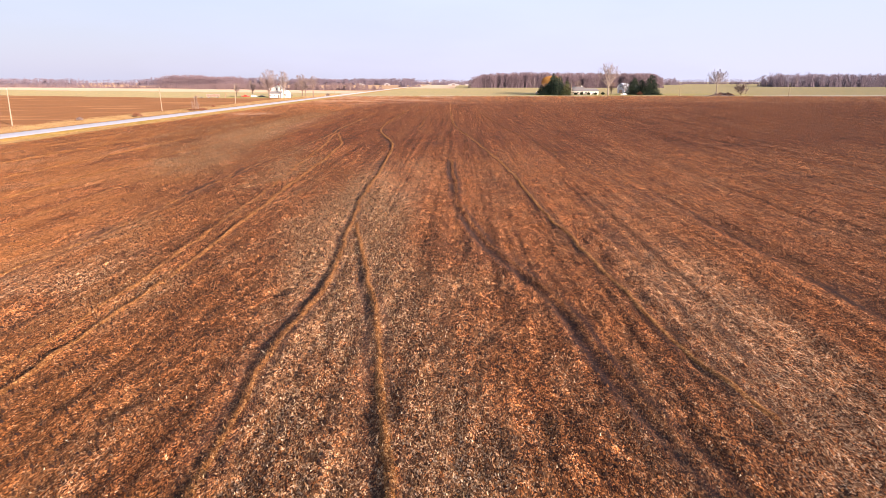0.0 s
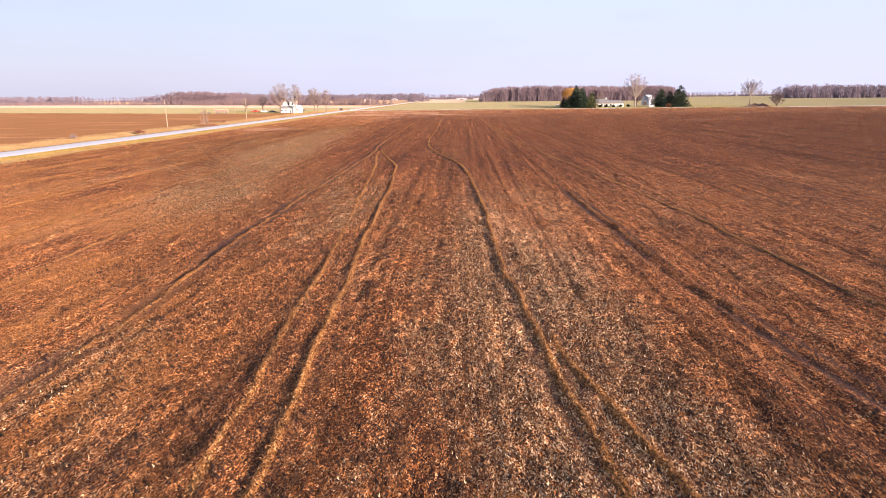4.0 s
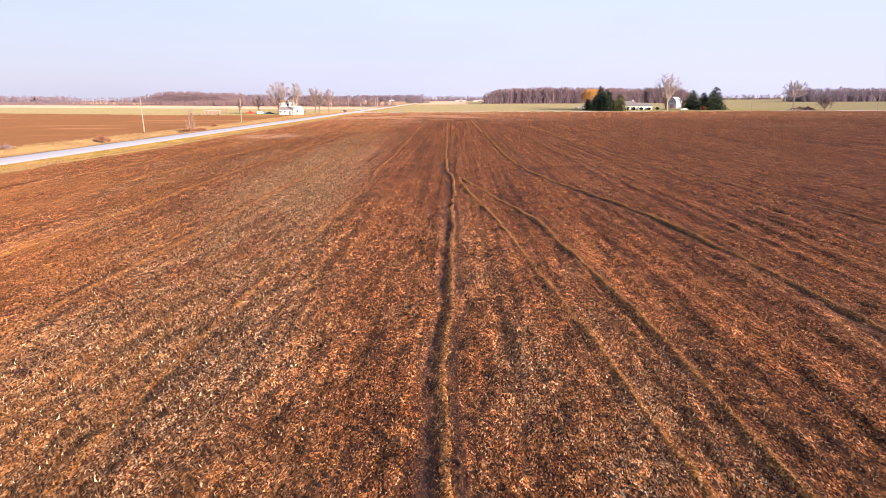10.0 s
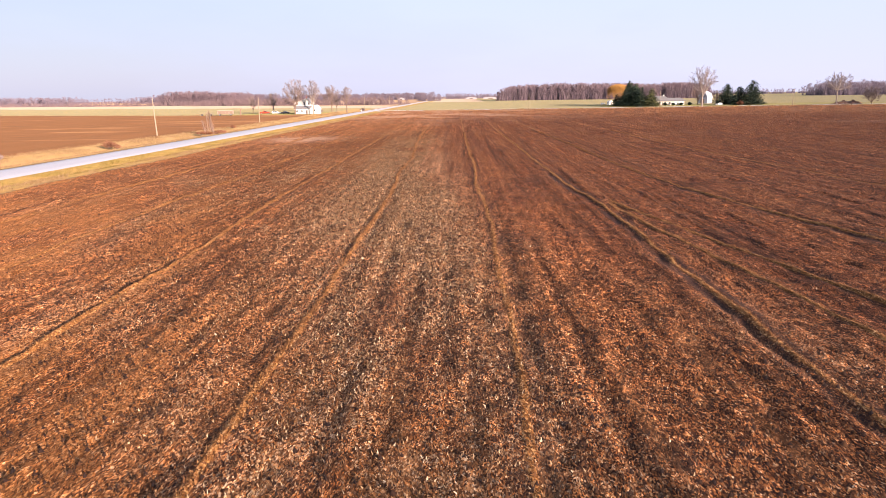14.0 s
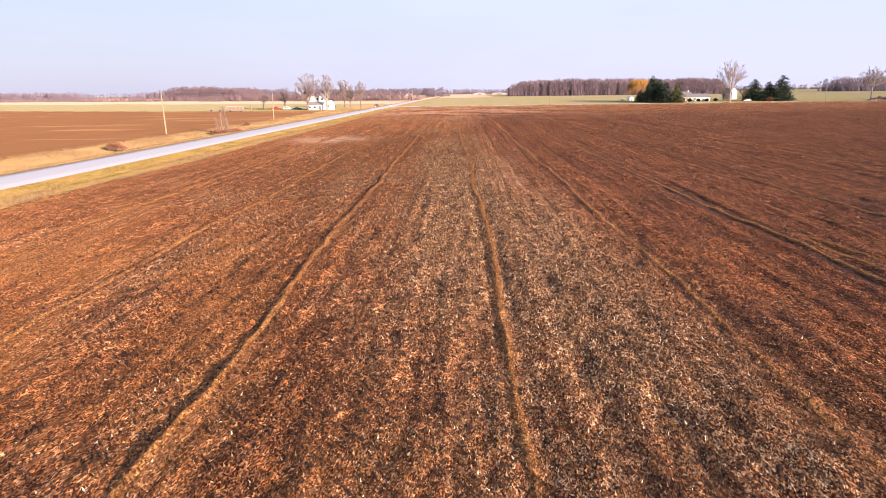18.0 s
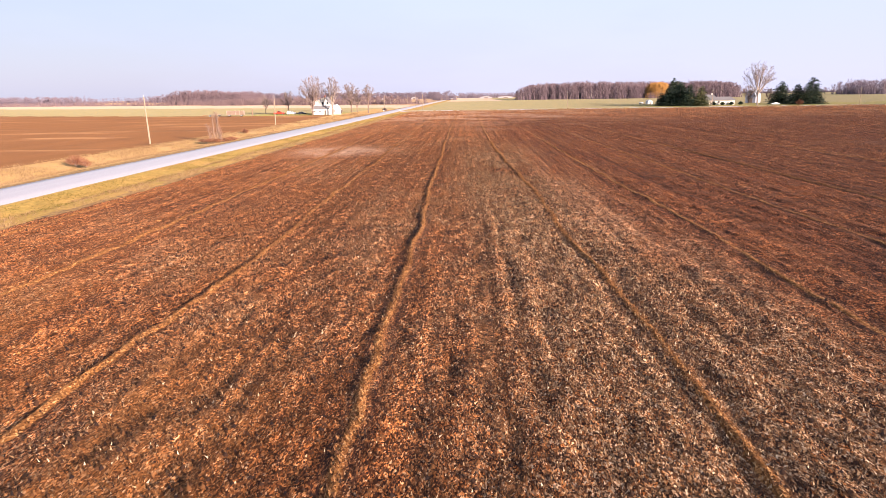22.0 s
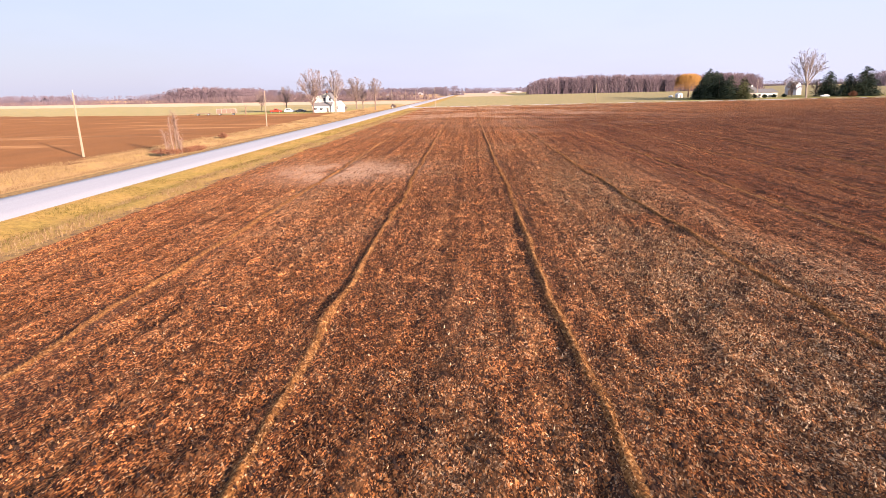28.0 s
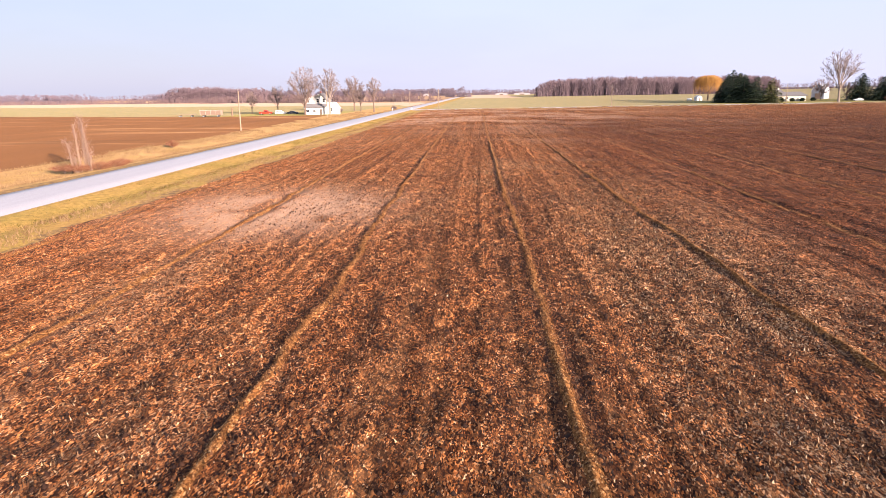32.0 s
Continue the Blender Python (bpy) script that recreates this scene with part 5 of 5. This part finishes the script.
for i in range(16):
    bl = rnd.uniform(1.5, 3.4)
    ob = boxed("broken_board", (-bl / 2, bl / 2, -0.15, 0.15, 0, 0.06), (RUST, TAN, RED, TRIM)[i % 4], heap)
    px = rnd.uniform(4, 20)
    ob.matrix_local = pose(px, -1.9 + rnd.uniform(-0.6, 0.6), 0.35 + 0.5 * rnd.random(), rnd.uniform(-30, 30), rnd.uniform(-25, 25), rnd.uniform(0, 180))

# grey weathered stump on the farm lawn
V, F = [], []
tube(V, F, Vector((0, 0, -0.2)), Vector((0.1, 0, 2.9)), 0.32, 0.2, 9)
tube(V, F, Vector((0.1, 0, 2.3)), Vector((0.8, 0.1, 3.5)), 0.14, 0.06, 6)
tube(V, F, Vector((0.1, 0, 2.9)), Vector((-0.4, 0.1, 3.9)), 0.16, 0.05, 6)
st = link_mesh("dead_tree", V, F, LOPPED)
st.matrix_world = pose(-110.5, 288.5, 0)
tagged(st, "pale dead tree stub on the lawn", "tree")


# shrub and white markers where the side road leaves the road
bush(-53.6, 352, 1.8, 2.2, "dark round leafless shrub at the road junction", 95, TWIG, 380, width=0.05)


def marker_post(x, y):
    """A short white post with a reflector plate."""
    t = thing("marker_post", x, y, 0, "short white marker post beside the road junction", "marker post", "posts at the junction")
    boxed("post", (-0.06, 0.06, -0.06, 0.06, -0.2, 1.0), WHITE_PAINT, t, bevel=0.015)
    boxed("plate", (-0.28, 0.28, -0.09, -0.061, 0.55, 1.05), WHITE_PAINT, t, "white reflector plate", bevel=0.01)


marker_post(-51.9, 334.5)
marker_post(-43.2, 336.2)

# white gas tank on the lawn beside the shed
tk = thing("gas_tank", 117.5, 449, 0, "white cylindrical gas tank on two feet", "gas tank", turn=10)
bm = bmesh.new()
bmesh.ops.create_uvsphere(bm, u_segments=16, v_segments=8, radius=0.55, matrix=Matrix.Translation((0, 0, 0.95)))
for v in bm.verts:
    v.co.x += 1.1 if v.co.x > 0.001 else -1.1 if v.co.x < -0.001 else 0
part("shell", bm, WHITE_PAINT, tk, smooth=True)
for fx in (-0.9, 0.9):
    boxed("foot", (fx - 0.1, fx + 0.1, -0.4, 0.4, -0.1, 0.5), GALV, tk)
boxed("valve_cover", (-0.15, 0.15, -0.15, 0.15, 1.46, 1.65), GALV, tk)

# ---------------------------------------------------------------- loose straw, clods and grass
def surface(x, y):
    return ground_z(np.asarray(x), np.asarray(y))


def scatter(n, seed, near, wide, keep):
    """Places on the field, thick within `near` metres of the lane and thinning out to `wide`."""
    g = np.random.default_rng(seed)
    y = g.uniform(-150, 110, n)
    u = g.random(n)
    off = np.where(u < 0.72, g.uniform(-near, near, n), g.normal(0, wide * 0.55, n))
    x = lane(y) + off
    ok = (x > -35.8) & (g.random(n) < keep(x, y) * np.clip((108 - y) / 60, 0, 1))
    return x[ok], y[ok], g


def flakes(name, x, y, g, lmin, lmax, aspect, tilt, mat, label, lift=0.012, along=0.0, bare=1.2):
    """Short bits of straw and leaf, tilted at random, one mesh."""
    if bare:
        ok = g.random(len(x)) > bare * np.maximum(furrow_cover(x, y), crest_and_light(x, y) * (ridge_offset(x, y) ** 2 < 0.1))
        # litter thinned on both sides of the strip to deepen the painted shade
        ok &= g.random(len(x)) > 0.7 * eastward(x, y) * (0.5 + 0.5 * np.clip((y + 75) / 40, 0, 1)) + 0.3 * np.clip((lane(y) - 5 - x) / 4, 0, 1)
        x, y = x[ok], y[ok]
    n = len(x)
    z = surface(x, y) + lift
    L = g.uniform(lmin, lmax, n)
    W = L * g.uniform(aspect * 0.6, aspect * 1.4, n)
    a = g.uniform(0, 2 * np.pi, n) if not along else g.normal(np.pi / 2, along, n)
    t = tilt * (0.4 + 0.6 * g.random(n))
    d = np.stack([np.cos(a) * np.cos(t), np.sin(a) * np.cos(t), np.sin(t)], 1)
    r = g.normal(0, 0.5, n)
    s = np.stack([-np.sin(a) * np.cos(r), np.cos(a) * np.cos(r), np.sin(r)], 1)
    c = np.stack([x, y, z + np.abs(np.sin(r)) * W / 2], 1)
    w = s * (W / 2)[:, None]
    l2 = d * L[:, None]
    P = np.stack([c - w, c + w, c + l2 + w * g.uniform(-1, 1, n)[:, None]], 1).reshape(-1, 3)
    i = np.arange(n) * 3
    f = np.stack([i, i + 1, i + 2], 1).astype(np.int32)
    return quads(name, P, f, mat, label)


def rough(x, y):
    return 0.5 + 0.5 * vnoise(x / 1.1, y / 2.3, 81)


x, y, g = scatter(700000, 401, 12, 34, rough)
flakes("straw_litter", x, y, g, 0.03, 0.085, 0.42, 1.4, STRAW, "chopped brown straw and leaf bits on the tilled soil")
# more of it west of the foreground, where the passes left it lying
g = np.random.default_rng(406)
y = g.uniform(-150, 30, 210000)
x = lane(y) - 4 - 30 * g.random(210000) ** 1.3
keep = (x > -35.8) & (g.random(210000) < rough(x, y))
flakes("straw_litter", x[keep], y[keep], g, 0.03, 0.09, 0.42, 1.4, STRAW, "chopped brown straw and leaf bits on the tilled soil")
x, y, g = scatter(900000, 402, 13, 30, lambda x, y: straw_cover(x, y) * 0.97 + 0.03)
flakes("pale_straw_litter", x, y, g, 0.04, 0.125, 0.48, 1.4, STRAW_PALE, "pale chopped straw in swaths on the tilled soil")


# lumpy crests of thrown-up soil along the ridges
HUMP = ((-0.27, -0.06), (-0.13, 0.40), (-0.04, 1.0), (0.05, 0.92), (0.15, 0.34), (0.28, -0.06))


def soil_ridge(i):
    """One crest: a ribbon of lumps, higher and lower along its way."""
    a, b = max(RIDGES[i][0][1], -150), RIDGES[i][-1][1]
    y = np.array([a] + [v for v in a + np.cumsum(0.28 * 1.004 ** np.arange(900)) if v < b])
    x = ridge_line(i, y)
    live = np.clip((y - a) / 6, 0, 1) * np.clip((b - y) / 6, 0, 1) * CREST[i]
    tall = live * (0.035 + 0.055 * vnoise(y / 0.8, y * 0, 110 + i)) * np.clip(1.6 * vnoise(y / 8, y * 0, 140 + i), 0.55, 1.15)
    wide = 0.6 + 0.5 * vnoise(y / 1.3, y * 0, 170 + i)
    P = np.stack([np.stack([x + o * wide, y, surface(x + o * wide, y) + h * tall - 0.05 * (h < 0)], 1) for o, h in HUMP], 1)
    n, m = len(y), len(HUMP)
    q = (np.arange(n - 1)[:, None] * m + np.arange(m - 1)[None, :]).ravel()
    return quads("soil_ridge", P.reshape(-1, 3), np.stack([q, q + 1, q + 1 + m, q + m], 1).astype(np.int32), RIDGE_SOIL,
                 "lumpy crest of tan straw and soil between two passes", "soil ridge")


for i in range(len(RIDGES)):
    if CREST[i] > 0.3:
        soil_ridge(i)

# rusty straw heaped along the ridges
g = np.random.default_rng(403)
rx, ry = [], []
for i, pts in enumerate(RIDGES):
    y = g.uniform(max(pts[0][1], -150), min(pts[-1][1], 90), int((min(pts[-1][1], 90) - pts[0][1]) * 85 * CREST[i]))
    y = y[g.random(len(y)) < 0.35 + 0.65 * vnoise(y / 2.7, y * 0 + i, 84)]
    rx.append(ridge_line(i, y) + g.normal(0.02, 0.085, len(y)))
    ry.append(y)
x, y = np.concatenate(rx), np.concatenate(ry)
flakes("ridge_straw", x, y, g, 0.05, 0.13, 0.5, 1.0, STRAW_RED, "rusty straw caught along the soil ridges", 0.02, bare=0)


# coarser wads of straw and upturned roots all over the field
g = np.random.default_rng(407)
n = 300000
y = -130 + 330 * g.random(n)
x = lane(y) + g.normal(0, 1, n) * (16 + 0.12 * np.clip(y + 130, 0, 400))
keep = (x > -35.5) & (x < 120) & (g.random(n) < 0.3 + 0.7 * vnoise(x / 1.2, y / 11.0, 85))
flakes("straw_wads", x[keep], y[keep], g, 0.04, 0.12, 0.5, 1.3, CLUMP, "coarse wads of straw and upturned roots on the field", 0.01)


# standing bits of stubble over the far part of the field
g = np.random.default_rng(405)
n = 330000
y = 10 + 318 * g.random(n) ** 0.9
x = -35.5 + 190 * g.random(n) ** 1.5
keep = (x < 60 + (y - 20) * 0.8) & (g.random(n) < 0.4 + 0.6 * vnoise(x / 2.0, y / 9.0, 83))
flakes("stubble", x[keep], y[keep], g, 0.05, 0.12, 0.75, 1.5, STUBBLE_BITS, "short standing stubble on the far field", 0.0)


def clods(x, y, g):
    """Lumps of soil: uneven four-sided tops, sunk into the ground."""
    n = len(x)
    r = g.uniform(0.03, 0.10, n)
    base = np.array([(1, 0, -0.4), (0, 1, -0.4), (-1, 0, -0.4), (0, -1, -0.4), (0, 0, 1)], dtype=float)
    P = base[None] * r[:, None, None] * g.uniform(0.7, 1.35, (n, 5, 1)) + g.normal(0, 0.15, (n, 5, 3)) * r[:, None, None]
    a = g.uniform(0, 6.283, n)
    R = np.zeros((n, 3, 3))
    R[:, 0, 0], R[:, 0, 1], R[:, 1, 0], R[:, 1, 1], R[:, 2, 2] = np.cos(a), -np.sin(a), np.sin(a), np.cos(a), 1
    P = np.einsum("nij,nkj->nki", R, P) + np.stack([x, y, surface(x, y)], 1)[:, None, :]
    i = np.arange(n) * 5
    f = np.concatenate([np.stack([i + p, i + q, i + 4], 1) for p, q in ((0, 1), (1, 2), (2, 3), (3, 0))]).astype(np.int32)
    return quads("soil_clods", P.reshape(-1, 3), f, CLOD, "dark brown clods of tilled soil")


x, y, g = scatter(95000, 404, 14, 34, lambda x, y: 0.3 + 0.7 * vnoise(x / 0.9, y / 2, 82))
clods(x, y, g)


def grass(name, n, seed, x0, x1, y0, y1, h, mat, label, power=1.0, width=0.045):
    """Upright blades, two-sided triangles with a bend."""
    g = np.random.default_rng(seed)
    x, y = g.uniform(x0, x1, n), y0 + (y1 - y0) * g.random(n) ** power
    ok = vnoise(x / 1.4, y / 2.6, seed) + g.normal(0, 0.12, n) > 0.42
    x, y = x[ok], y[ok]
    n = len(x)
    z = surface(x, y) - 0.03
    hh = h * g.uniform(0.4, 1.25, n) * (0.5 + vnoise(x / 3, y / 5, seed + 1))
    a = g.uniform(0, 6.283, n)
    w = np.stack([np.cos(a), np.sin(a), 0 * a], 1) * (width * g.uniform(0.6, 1.4, n))[:, None]
    b = g.normal(0, 0.35, (n, 2)) * hh[:, None]
    c = np.stack([x, y, z], 1)
    e = c + np.stack([b[:, 0], b[:, 1], hh], 1)
    P = np.stack([c - w, c + w, e + w * 0.4, e - w * 0.4], 1).reshape(-1, 3)
    f = np.arange(len(P), dtype=np.int32).reshape(-1, 4)
    return quads(name, P, f, mat, label, "grass")


grass("ditch_grass", 120000, 501, -65.5, -53.2, -60, 320, 0.26, DRY_GRASS, "tall dry tan grass in the roadside ditch", 1.25, 0.022)
grass("verge_grass", 70000, 502, -43.3, -38.2, -60, 300, 0.10, LOW_GRASS, "short yellow-green grass on the road verge", 1.3, 0.026)
grass("edge_grass", 34000, 503, -39.8, -36.2, -60, 300, 0.22, DRY_GRASS, "dry tufts along the edge of the tilled field", 1.3, 0.026)
grass("ditch_grass", 12000, 504, -40, 260, 331.5, 336.5, 0.3, DRY_GRASS, "dry grass along the side road", 1.0, 0.10)
